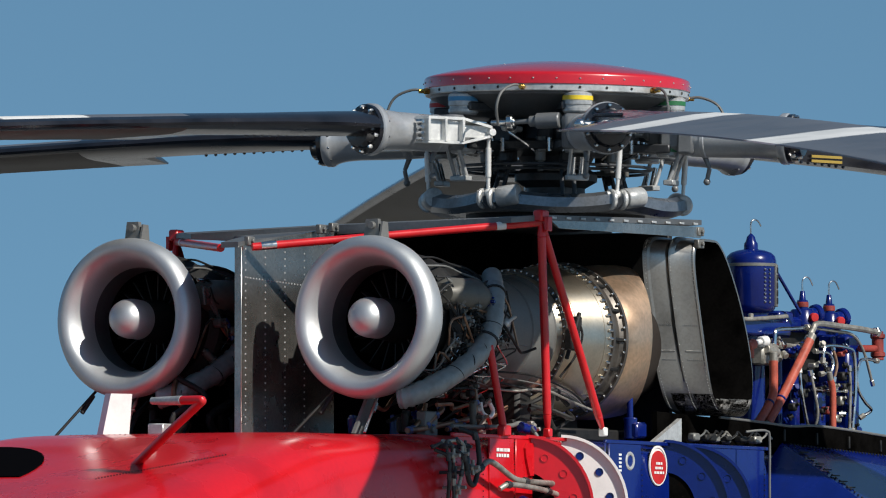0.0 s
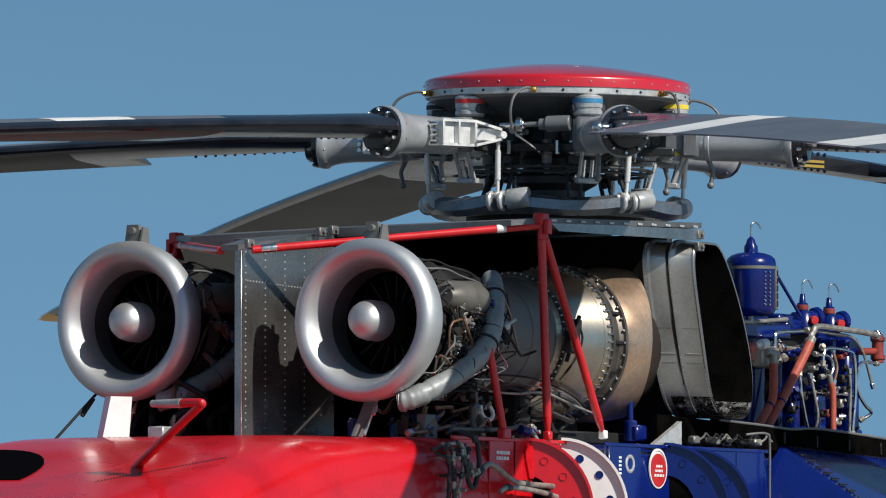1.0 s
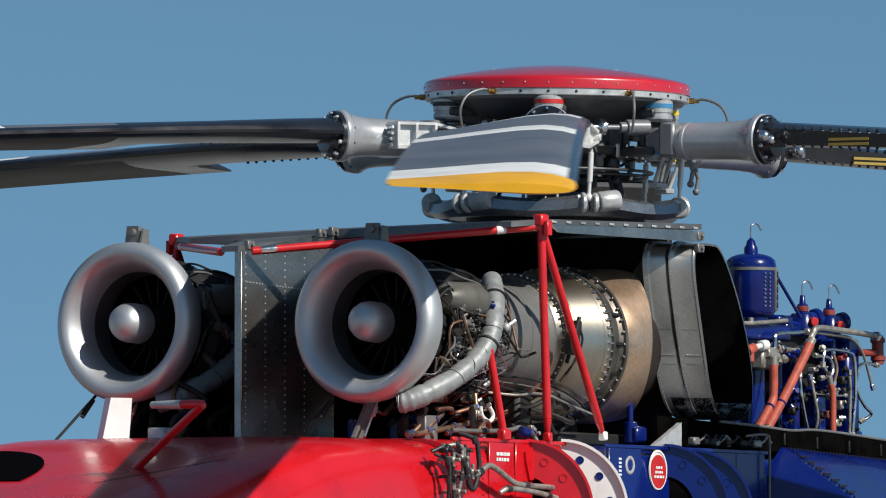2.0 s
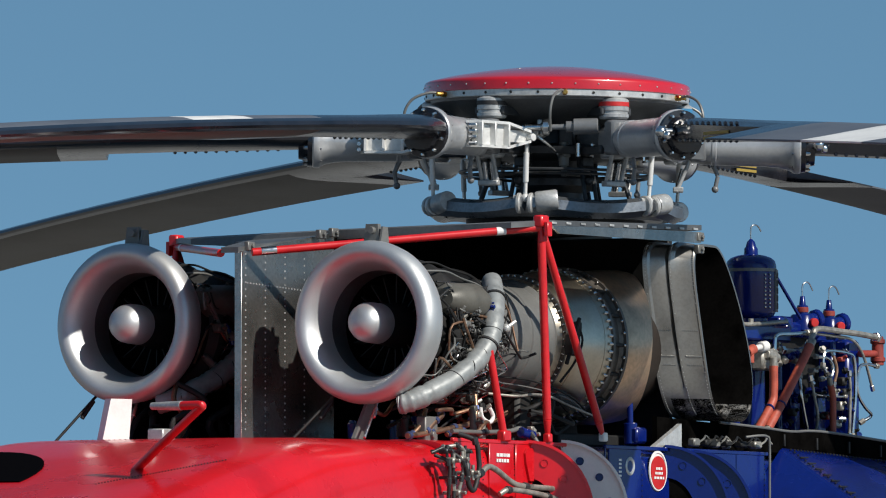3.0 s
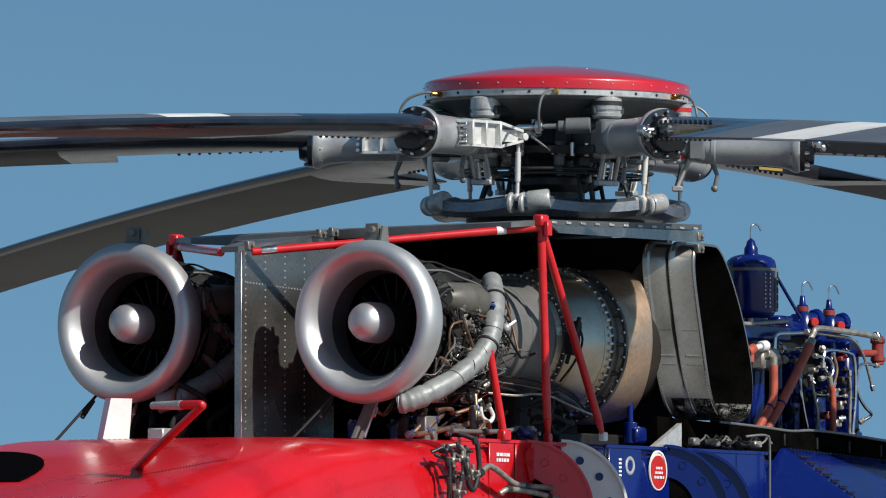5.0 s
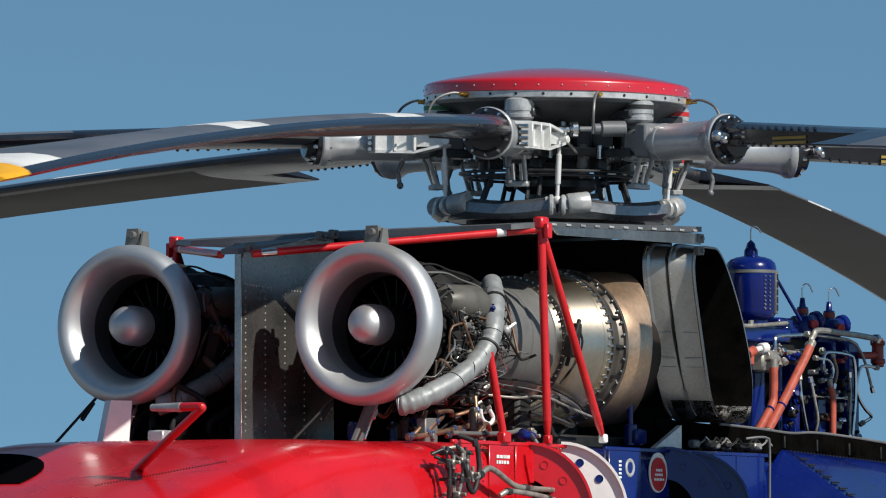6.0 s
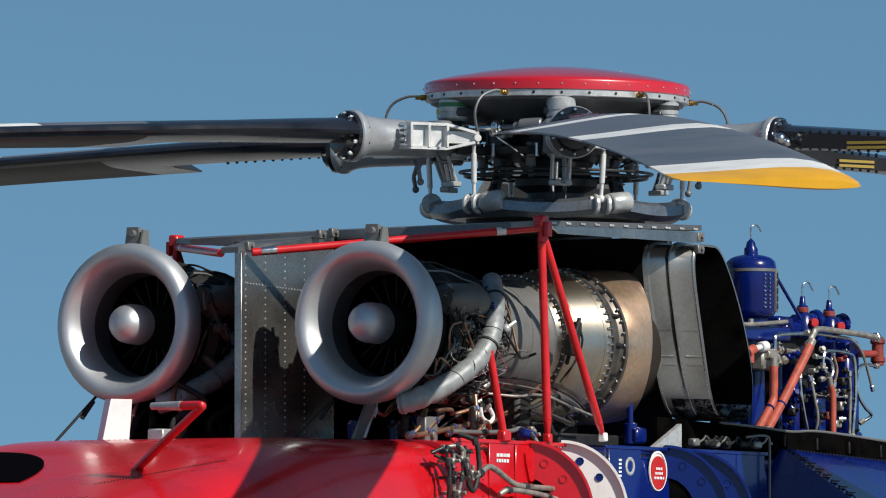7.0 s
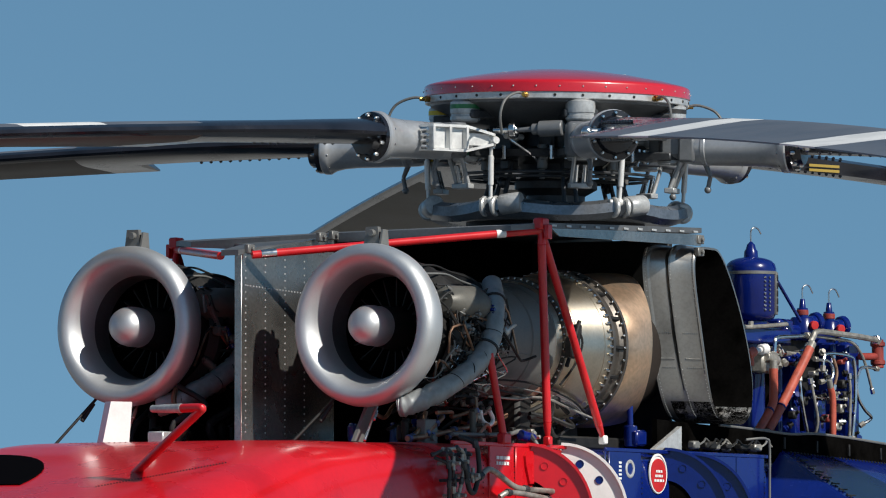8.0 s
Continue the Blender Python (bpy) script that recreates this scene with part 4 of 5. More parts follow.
        sub("hinge_yoke", k, mb, yoke, M_GREY)
        sub("blade_sleeve", k, mb, sleeve, M_SLEEVE, "pale grey cylindrical blade sleeve")
        sub("root_fitting", k, mb, root_fitting, M_BLADE_EDGE)
        small(sub("root_bolts", k, mb, root_bolts, M_CHROME))
        sub("counterweight", k, mb, counterweight, M_CHROME)
        sub("pitch_horn", k, mb, horn, M_HORN, "ribbed pale alloy pitch horn")
        small(sub("horn_bolts", k, mb, horn_bolts, M_CHROME))
        sub("pitch_link", k, m, link, M_HORN)
        sub("link_clamp", k, m, clamp, M_PALE)
        sub("swashplate_sleeve", k, m, clamp_sleeve, M_HOUSING)
        sub("lag_damper", k, m, damper, M_GREY)
        sub("damper_joint", k, m, damper_joint, M_CHROME)
        sub("droop_stop", k, mb, stop_arm, M_HOUSING)
        sub("droop_hook", k, mb, stop_hook, M_GREY)
        sub("droop_spring", k, mb, stop_springs, M_CHROME)
        sub("scissor_link", k, m, scissor, M_HUB)
        f = m @ pose(0, 0, 0, 0, 0, -24.5)
        sub("hose_fitting", k, f, fitting, M_BRASS)
        sub("oil_hose", k, f, hose, M_CASE)
        small(sub("root_screws", k, mb, rivets, M_BLADE_EDGE))
        sub("blade_placard", k, mb, placards, M_GOLD)
    return hub


rotor = build_rotor()


# ---------------------------------------------------------------- hydraulic unit behind the mast
def build_rear_unit():
    rnd = random.Random(21)
    # oil tank on its stand
    bm = bmesh.new()
    lathe(bm, [(4.225, 0.0), (4.235, 0.10), (4.255, 0.135), (4.285, 0.150), (4.52, 0.150), (4.545, 0.150), (4.575, 0.142), (4.595, 0.120), (4.608, 0.085), (4.614, 0.050), (4.616, 0.042), (4.65, 0.040), (4.665, 0.030), (4.69, 0.024), (4.70, 0.014), (4.715, 0.0)], None, 40)
    tank = part("oil_tank", bm, M_BLUE, heli, "glossy blue cylindrical oil tank with a sight glass")
    tank.location = (1.217, -0.62, 0)
    for nm, mat, z0, z1, r in (("tank_band", M_CASE, 4.512, 4.53, 0.153), ("tank_foot", M_BLUE, 4.20, 4.235, 0.10)):
        bm = bmesh.new()
        lathe(bm, [(z0, r - 0.01), (z0, r), (z1, r), (z1, r - 0.01)], None, 40)
        part(nm, bm, mat, tank)
    bm = bmesh.new()
    tube(bm, [(0, 0, 4.70), (0, 0, 4.77), (0.02, -0.01, 4.792), (0.05, -0.02, 4.785), (0.07, -0.03, 4.755)], 0.005, 7, 5)
    part("filler_hook", bm, M_CHROME, tank)
    bm = bmesh.new()
    for i in range(2):
        for j in range(9):
            a = radians(-118 + 13 * i)
            ball(bm, (0.152 * math.cos(a), 0.152 * math.sin(a), 4.30 + 0.024 * j), 0.008, 8)
    small(part("sight_glass_studs", bm, M_CHROME, tank))
    turn = pose(0, 0, 0, 0, 0, -72)
    bm = bmesh.new()
    block(bm, (0.150, 0, 4.40), (0.014, 0.06, 0.25), turn)
    pl = part("gauge_plate", bm, M_CASE, tank)
    bm = bmesh.new()
    for j in range(5):
        block(bm, (0.158, 0, 4.31 + 0.045 * j), (0.006, 0.036, 0.034), turn)
    small(part("gauge_marks", bm, M_DARK, pl))
    bm = bmesh.new()
    cyl(bm, (0.129, -0.10, 4.487), (0.43, -0.10, 4.25), 0.010, 8)
    part("tank_strut", bm, M_BLUE, tank)
    bm = bmesh.new()
    tube(bm, [(-0.42, -0.13, 4.19), (-0.25, -0.13, 4.191), (-0.05, -0.13, 4.205), (0.20, -0.13, 4.224)], 0.013, 10, 4)
    cyl(bm, (-0.24, -0.13, 4.19), (-0.24, -0.13, 4.225), 0.016, 10)
    part("tank_line", bm, M_WORN, tank)
    bm = bmesh.new()
    block(bm, (1.217, -0.60, 4.15), (0.60, 0.26, 0.10), bevel=0.15)
    cyl(bm, (1.217, -0.60, 3.45), (1.217, -0.60, 4.12), 0.10, 20)
    for s in (-0.26, 0.26):
        cyl(bm, (1.217 + s, -0.66, 3.45), (1.217 + s, -0.66, 4.12), 0.025, 10)
    part("tank_stand", bm, M_BLUE, heli, "blue pedestal under the oil tank")

    # manifold: a blue casting with stepped top and ribs
    bm = bmesh.new()
    block(bm, (2.05, -0.44, 3.52), (0.92, 0.48, 0.16), bevel=0.08)
    unit = part("hydraulic_unit", bm, M_BLUE, heli, "blue hydraulic manifold with steel pipes and dark red hoses")
    # core coloured near-black as the shade between the blue ribs
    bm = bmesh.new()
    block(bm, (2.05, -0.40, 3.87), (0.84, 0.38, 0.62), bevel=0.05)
    part("manifold_core", bm, M_DARK, unit, "near-black core, painted in for the shade between the ribs")
    bm = bmesh.new()
    block(bm, (1.82, -0.50, 4.19), (0.44, 0.30, 0.09), bevel=0.2)
    block(bm, (2.16, -0.50, 4.17), (0.30, 0.26, 0.10), bevel=0.2)
    part("manifold_cap", bm, M_BLUE, unit)
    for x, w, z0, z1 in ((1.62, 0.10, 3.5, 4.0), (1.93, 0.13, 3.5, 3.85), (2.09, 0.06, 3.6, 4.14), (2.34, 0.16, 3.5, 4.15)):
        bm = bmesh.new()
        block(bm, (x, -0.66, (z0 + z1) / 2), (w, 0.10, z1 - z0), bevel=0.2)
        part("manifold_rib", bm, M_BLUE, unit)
    # black block painted in for the shade behind the hoses
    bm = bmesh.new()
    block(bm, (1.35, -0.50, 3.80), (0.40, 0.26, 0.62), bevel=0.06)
    part("shade_block", bm, M_SOOT_SHADE, unit)
    # pressure valves with caps, collars and lifting hooks
    for x, z, r in ((1.855, 4.24, 0.085), (2.19, 4.23, 0.075)):
        bm = bmesh.new()
        cyl(bm, (x, -0.62, z - 0.06), (x, -0.62, z + 0.045), r, 20, r * 0.85)
        cyl(bm, (x, -0.62, z + 0.04), (x, -0.62, z + 0.10), 0.034, 14)
        cyl(bm, (x, -0.62, z + 0.09), (x, -0.62, z + 0.155), 0.022, 12, 0.014)
        cyl(bm, (x + 0.06, -0.60, z + 0.005), (x + 0.21, -0.62, z + 0.035), 0.040, 16)
        cyl(bm, (x + 0.16, -0.61, z + 0.02), (x + 0.20, -0.62, z + 0.03), 0.058, 16)
        valve = part("pressure_valve", bm, M_BLUE, unit, "blue pressure valve with a red collar")
        bm = bmesh.new()
        cyl(bm, (x, -0.62, z + 0.055), (x, -0.62, z + 0.09), 0.037, 14)
        part("valve_collar", bm, M_HYDRAULIC, valve)
        bm = bmesh.new()
        cyl(bm, (x - 0.02, -0.70, z - 0.005), (x - 0.035, -0.725, z - 0.008), 0.027, 16)
        part("valve_face", bm, M_BAND_R, valve)
        bm = bmesh.new()
        tube(bm, [(x, -0.62, z + 0.15), (x, -0.62, z + 0.215), (x + 0.02, -0.63, z + 0.238), (x + 0.05, -0.64, z + 0.232), (x + 0.075, -0.65, z + 0.19)], 0.005, 7, 4)
        part("valve_hook", bm, M_CHROME, valve)
    bm = bmesh.new()
    block(bm, (1.60, -0.58, 4.235), (0.18, 0.14, 0.06), bevel=0.2)
    part("valve_block", bm, M_BLUE, unit)

    # steel pipes over the front of the manifold
    runs = [([(1.213, -0.78, 3.96), (1.213, -0.78, 4.09), (1.248, -0.78, 4.138), (1.45, -0.78, 4.152), (1.66, -0.76, 4.166)], 0.013, M_CHROME),
            ([(1.60, -0.80, 4.09), (1.655, -0.80, 4.155), (1.72, -0.80, 4.191), (2.02, -0.80, 4.185), (2.25, -0.80, 4.178), (2.50, -0.78, 4.168)], 0.018, M_WORN),
            ([(1.811, -0.78, 3.97), (1.825, -0.78, 4.035), (1.882, -0.78, 4.066), (2.14, -0.78, 4.058), (2.212, -0.78, 4.013), (2.225, -0.78, 3.82), (2.181, -0.78, 3.56)], 0.011, M_CHROME),
            ([(1.70, -0.78, 4.164), (1.947, -0.78, 4.156), (2.18, -0.78, 4.142), (2.328, -0.78, 4.05), (2.443, -0.78, 3.857)], 0.009, M_WORN),
            ([(2.50, -0.78, 3.994), (2.342, -0.78, 4.0), (2.27, -0.78, 3.964), (2.254, -0.78, 3.827), (2.341, -0.78, 3.745), (2.427, -0.78, 3.696), (2.376, -0.74, 3.654)], 0.010, M_CHROME),
            ([(1.72, -0.78, 4.027), (1.875, -0.78, 4.019), (1.939, -0.78, 3.97), (1.91, -0.78, 3.912), (1.83, -0.76, 3.896)], 0.010, M_CHROME),
            ([(1.518, -0.78, 3.91), (1.50, -0.80, 3.805), (1.531, -0.80, 3.706), (1.59, -0.80, 3.56)], 0.011, M_CHROME),
            ([(2.147, -0.78, 3.943), (2.16, -0.78, 3.825), (2.145, -0.78, 3.56)], 0.009, M_WORN),
            ([(1.70, -0.78, 3.80), (1.90, -0.79, 3.795), (2.10, -0.78, 3.80)], 0.007, M_CHROME),
            ([(1.66, -0.78, 3.90), (1.69, -0.79, 3.78), (1.73, -0.79, 3.66), (1.74, -0.76, 3.56)], 0.009, M_WORN),
            ([(1.95, -0.77, 4.06), (1.97, -0.79, 3.96), (1.93, -0.79, 3.86)], 0.010, M_COPPER),
            ([(1.30, -0.78, 4.05), (1.45, -0.79, 4.045), (1.56, -0.78, 4.05)], 0.016, M_WORN)]
    for pts, r, mat in runs:
        bm = bmesh.new()
        tube(bm, pts, r, 9, 5)
        pipe = part("hydraulic_pipe", bm, mat, unit)
        for p, q in ((pts[0], pts[1]), (pts[-1], pts[-2])):
            bm = bmesh.new()
            d = (Vector(q) - Vector(p)).normalized()
            cyl(bm, Vector(p) - d * 0.015, Vector(p) + d * 0.022, r * 1.7, 6)
            part("pipe_nut", bm, M_CHROME if mat is not M_CHROME else M_WORN, pipe)
    # shut-off valve at the end of the upper pipe
    bm = bmesh.new()
    cyl(bm, (2.553, -0.76, 4.00), (2.548, -0.76, 4.175), 0.036, 14)
    cyl(bm, (2.553, -0.76, 4.02), (2.553, -0.76, 4.05), 0.046, 14)
    cyl(bm, (2.550, -0.76, 4.13), (2.550, -0.76, 4.16), 0.046, 14)
    cyl(bm, (2.55, -0.76, 4.07), (2.36, -0.74, 4.065), 0.022, 12)
    part("shutoff_valve", bm, M_HYDRAULIC, unit, "dark red shut-off valve on a steel pipe")
    # hoses
    hoses = [([(1.088, -0.84, 3.95), (1.088, -0.84, 3.80), (1.06, -0.84, 3.72), (0.90, -0.84, 3.575)], 0.026), ([(1.50, -0.86, 4.08), (1.407, -0.86, 3.985), (1.162, -0.86, 3.744), (0.98, -0.86, 3.578)], 0.028),
             ([(1.835, -0.82, 3.86), (1.863, -0.82, 3.78), (1.862, -0.82, 3.56)], 0.020)]
    for pts, r in hoses:
        bm = bmesh.new()
        tube(bm, pts, r, 14, 6)
        h = part("red_hose", bm, M_ORANGE, unit, "faded red hydraulic hose")
        for p, q in ((pts[0], pts[1]), (pts[-1], pts[-2])):
            bm = bmesh.new()
            d = (Vector(q) - Vector(p)).normalized()
            cyl(bm, Vector(p) - d * 0.05, Vector(p) + d * 0.02, r * 0.9, 10)
            part("hose_end", bm, M_WORN, h)
        if len(pts) == 4:
            bm = bmesh.new()
            c, e = Vector(pts[2]), Vector(pts[3])
            d = (e - c).normalized()
            cyl(bm, c + d * 0.02, c + d * 0.035, r * 1.15, 14)
            part("hose_clamp", bm, M_BLUE, h)
    # couplings and small valves
    for i in range(52):
        bm = bmesh.new()
        p = Vector((rnd.uniform(1.36, 2.28), -0.72 - rnd.uniform(0, 0.05), rnd.uniform(3.58, 4.08)))
        if i < 14:
            p = Vector((rnd.uniform(1.02, 1.5), -0.74 - rnd.uniform(0, 0.05), rnd.uniform(3.93, 4.08)))
        if i % 2:
            d = Vector((rnd.uniform(-0.04, 0.04), -0.03, rnd.uniform(-0.045, 0.045)))
            cyl(bm, p, p + d, rnd.uniform(0.010, 0.022), 10)
            cyl(bm, p + d * 0.3, p + d * 0.6, rnd.uniform(0.020, 0.028), 6)
        else:
            block(bm, p, (rnd.uniform(0.03, 0.08), 0.05, rnd.uniform(0.025, 0.06)), bevel=0.2)
            cyl(bm, p, p + Vector((0.0, -0.045, 0.02)), 0.010, 8)
        part("pipe_fitting", bm, (M_DARK, M_WORN, M_BLUE, M_WORN, M_CHROME, M_DARK, M_HYDRAULIC, M_BLUE)[rnd.randrange(8)], unit)
    bm = bmesh.new()
    block(bm, (1.13, -0.76, 3.99), (0.20, 0.08, 0.13), bevel=0.15)
    cyl(bm, (1.06, -0.80, 4.02), (1.20, -0.80, 4.0), 0.03, 12)
    part("filter_housing", bm, M_WORN, unit)
    bm = bmesh.new()
    cyl(bm, (0.84, -0.80, 4.02), (0.92, -0.80, 4.045), 0.030, 12)
    cyl(bm, (0.88, -0.80, 4.03), (0.88, -0.80, 3.96), 0.022, 12)
    part("filter_cap", bm, M_ORANGE, unit)
    bm = bmesh.new()
    cyl(bm, (0.92, -0.80, 4.045), (1.0, -0.80, 4.058), 0.018, 12)
    cyl(bm, (1.0, -0.80, 4.058), (1.07, -0.80, 4.066), 0.032, 12)
    part("filter_bowl", bm, M_WHITE, unit)


build_rear_unit()


# ---------------------------------------------------------------- deck details
def build_deck_details():
    # rounded window of the cockpit
    roof = pose(-5.52, 0.5, 3.158, 0, -14.4, 0)  # plane of the sloping cockpit roof
    bm = bmesh.new()
    arch = [(0.70 * math.sin(math.pi * k / 22), 0.60 * math.cos(math.pi * k / 22) + 0.12) for k in range(23)]
    slab(bm, list(reversed(arch)), roof @ Matrix.Translation((0, 0, -0.03)), 0.028)
    part("cockpit_window", bm, M_GLASS, heli, "dark rounded roof window of the cockpit")
    bm = bmesh.new()
    slab(bm, [(-0.22, 0.62), (-0.22, -0.20), (-0.30, -0.30), (-0.8, -0.36), (-0.8, 0.62)], roof @ Matrix.Translation((0, 0, -0.03)), 0.028)
    part("cockpit_window", bm, M_GLASS, heli, "dark forward window of the cockpit")
    bm = bmesh.new()
    for k in range(44):
        ball(bm, roof @ Vector((-0.10 + 0.012 * k, -1.02 - 0.011 * k, 0.0)), 0.005, 6)
    for k in range(16):
        ball(bm, (-4.36, -0.05 + 0.035 * k, 3.397), 0.0065, 6)
    small(part("roof_rivets", bm, M_DARK, heli))
    # hand rail on the roof
    bm = bmesh.new()
    tube(bm, [(-5.21, -0.47, 3.19), (-5.36, -0.79, 3.365), (-5.49, -1.06, 3.505), (-5.51, -1.10, 3.528), (-5.505, -1.07, 3.533), (-5.48, -0.96, 3.533)], 0.023, 12, 4)
    h = part("hand_rail", bm, M_RED_TUBE, heli, "bent red hand rail with a pale tip")
    bm = bmesh.new()
    cyl(bm, (-5.48, -0.96, 3.533), (-5.435, -0.745, 3.535), 0.025, 12, 0.019)
    part("rail_tip", bm, M_PALE, h)
    # white mast bracket under the far intake
    bm = bmesh.new()
    slab(bm, [(-0.10, 0.0), (0.07, 0.0), (0.09, 0.24), (-0.045, 0.24)], pose(-3.80, 0.58, 3.40, 90, 0, -25), 0.06)
    part("white_bracket", bm, M_WHITE, heli, "white painted tapered bracket on the deck")
    bm = bmesh.new()
    block(bm, (-3.08, -0.98, 3.46), (0.13, 0.06, 0.16), bevel=0.1)
    cyl(bm, (-3.08, -1.0, 3.44), (-3.08, -1.03, 3.44), 0.02, 10)
    part("deck_bracket", bm, M_CASE, heli)
    bm = bmesh.new()
    block(bm, (-4.05, 0.1, 3.43), (0.12, 0.1, 0.07), bevel=0.1)
    part("deck_bracket", bm, M_PALE, heli)
    # plumbing below the engines
    rnd = random.Random(5)
    for e in (-0.95, -0.6, 0.5, 0.85):
        for i in range(9 if e < -0.8 else 5):
            bm = bmesh.new()
            x = rnd.uniform(-3.2, -2.0)
            p = Vector((x, e + rnd.uniform(-0.15, 0.15), 3.42 + rnd.uniform(0.04, 0.18)))
            tube(bm, [p, p + Vector((0.15, rnd.uniform(-0.05, 0.05), rnd.uniform(-0.05, 0.06))), p + Vector((0.3, rnd.uniform(-0.1, 0.1), rnd.uniform(-0.05, 0.1))), p + Vector((0.42, 0, rnd.uniform(-0.02, 0.08)))], rnd.uniform(0.007, 0.014), 8, 5)
            part("deck_pipe", bm, (M_COPPER, M_DARK, M_COPPER, M_DARK, M_DARK)[rnd.randrange(5)], heli)
        for i in range(7 if e < -0.8 else 4):
            bm = bmesh.new()
            p = Vector((rnd.uniform(-3.2, -2.1), e + rnd.uniform(-0.15, 0.12), 3.43))
            hgt = rnd.uniform(0.06, 0.18)
            cyl(bm, p, p + Vector((rnd.uniform(-0.03, 0.03), 0, hgt)), rnd.uniform(0.012, 0.028), 12)
            cyl(bm, p + Vector((0, 0, hgt * 0.5)), p + Vector((0, -0.06, hgt * 0.55)), 0.011, 8)
            block(bm, p + Vector((0, 0, hgt)), (0.035, 0.035, 0.03))
            part("deck_fitting", bm, (M_DARK, M_DARK, M_BLUE, M_WORN, M_OLIVE)[rnd.randrange(5)], heli)
    for pts, r in (([(-3.32, -1.0, 3.429), (-3.088, -1.0, 3.45), (-2.851, -1.0, 3.483), (-2.659, -1.0, 3.513), (-2.599, -1.0, 3.576), (-2.575, -0.98, 3.67)], 0.015),
                   ([(-3.135, -1.0, 3.452), (-3.041, -1.0, 3.509), (-2.958, -1.0, 3.551), (-2.90, -0.94, 3.58)], 0.015), ([(-3.22, -0.96, 3.43), (-3.12, -0.97, 3.50), (-3.06, -0.96, 3.58)], 0.013),
                   ([(-2.944, -1.02, 3.444), (-2.795, -1.02, 3.478), (-2.717, -1.02, 3.465), (-2.585, -1.02, 3.459)], 0.012)):
        bm = bmesh.new()
        tube(bm, pts, r, 10, 6)
        pipe = part("copper_line", bm, M_COPPER, heli, "bent copper oil line on the deck")
        for p, q in zip(pts[:-1], pts[1:]):
            bm = bmesh.new()
            d = (Vector(q) - Vector(p)).normalized()
            cyl(bm, Vector(p) + d * 0.01, Vector(p) + d * 0.035, r * 1.5, 8)
            part("pipe_nut", bm, M_NUT, pipe)
    bm = bmesh.new()
    tube(bm, [(-2.551, -1.0, 3.602), (-2.535, -1.0, 3.555), (-2.49, -1.0, 3.53), (-2.442, -1.0, 3.527), (-2.415, -1.0, 3.56), (-2.454, -1.0, 3.604)], 0.012, 10, 5)
    part("white_hose_loop", bm, M_WHITE, heli, "short white hose loop under the engine")
    for i in range(16):
        bm = bmesh.new()
        p = Vector((rnd.uniform(-2.66, -2.46), -0.97 + rnd.uniform(-0.04, 0.04), rnd.uniform(3.56, 3.72)))
        if i % 2:
            block(bm, p, (rnd.uniform(0.03, 0.06), 0.04, rnd.uniform(0.02, 0.045)), bevel=0.2)
        else:
            cyl(bm, p, p + Vector((rnd.uniform(-0.05, 0.05), -0.02, rnd.uniform(-0.04, 0.04))), rnd.uniform(0.009, 0.018), 8)
        part("fuel_valve", bm, (M_PALE, M_WORN, M_WORN, M_DARK)[i % 4], heli)
    bm = bmesh.new()
    tube(bm, [(-2.50, -1.02, 3.68), (-2.36, -1.12, 3.668), (-2.2, -1.13, 3.682), (-2.02, -1.13, 3.675), (-1.836, -1.12, 3.641), (-1.62, -1.12, 3.60), (-1.46, -1.1, 3.579)], 0.007, 8, 5)
    part("igniter_lead", bm, M_WORN, heli, "thin steel lead along the engine")
    # side panel fittings: flanged half-rings on transverse ribs
    for x, zc, r0, r1, mat, nm in ((-2.40, 3.02, 0.20, 0.40, M_RED, "red"), (-2.02, 3.03, 0.22, 0.40, M_WHITE, "white"), (-0.86, 3.03, 0.22, 0.40, M_BLUE, "blue"), (-0.55, 3.03, 0.22, 0.38, M_BLUE, "blue")):
        bm = bmesh.new()
        n = 26
        outer = [(r1 * 0.92 * math.sin(math.pi * i / n), r1 * math.cos(math.pi * i / n)) for i in range(n + 1)]
        inner = [(r0 * 0.8 * math.sin(math.pi * i / n), r0 * math.cos(math.pi * i / n)) for i in range(n, -1, -1)]
        slab_m = Matrix(((0.5, 0, 0.866, x - 0.03), (-0.866, 0, 0.5, -1.22), (0, 1, 0, zc), (0, 0, 0, 1)))
        for th, ring in ((0.02, (outer, inner)),):
            lo_o = [bm.verts.new(slab_m @ Vector((a, b, 0))) for a, b in outer]
            lo_i = [bm.verts.new(slab_m @ Vector((a, b, 0))) for a, b in reversed(inner)]
            hi_o = [bm.verts.new(slab_m @ Vector((a, b, th))) for a, b in outer]
            hi_i = [bm.verts.new(slab_m @ Vector((a, b, th))) for a, b in reversed(inner)]
            for i in range(n):
                bm.faces.new((lo_o[i], lo_o[i + 1], lo_i[i + 1], lo_i[i]))
                bm.faces.new((hi_o[i], hi_o[i + 1], hi_i[i + 1], hi_i[i]))
                bm.faces.new((lo_o[i], lo_o[i + 1], hi_o[i + 1], hi_o[i]))
                bm.faces.new((lo_i[i], lo_i[i + 1], hi_i[i + 1], hi_i[i]))
        # black plate in the opening, standing for the shade seen through it
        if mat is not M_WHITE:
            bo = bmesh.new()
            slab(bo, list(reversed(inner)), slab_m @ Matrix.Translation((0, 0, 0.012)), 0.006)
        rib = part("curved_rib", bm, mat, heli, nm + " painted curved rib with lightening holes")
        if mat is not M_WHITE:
            part("opening_shade_plate", bo, M_SOOT_SHADE, rib, "black plate painted in for the shade of the rib's opening")
        bm = bmesh.new()
        for i in range(n):
            a0, a1 = math.pi * i / n, math.pi * (i + 1) / n
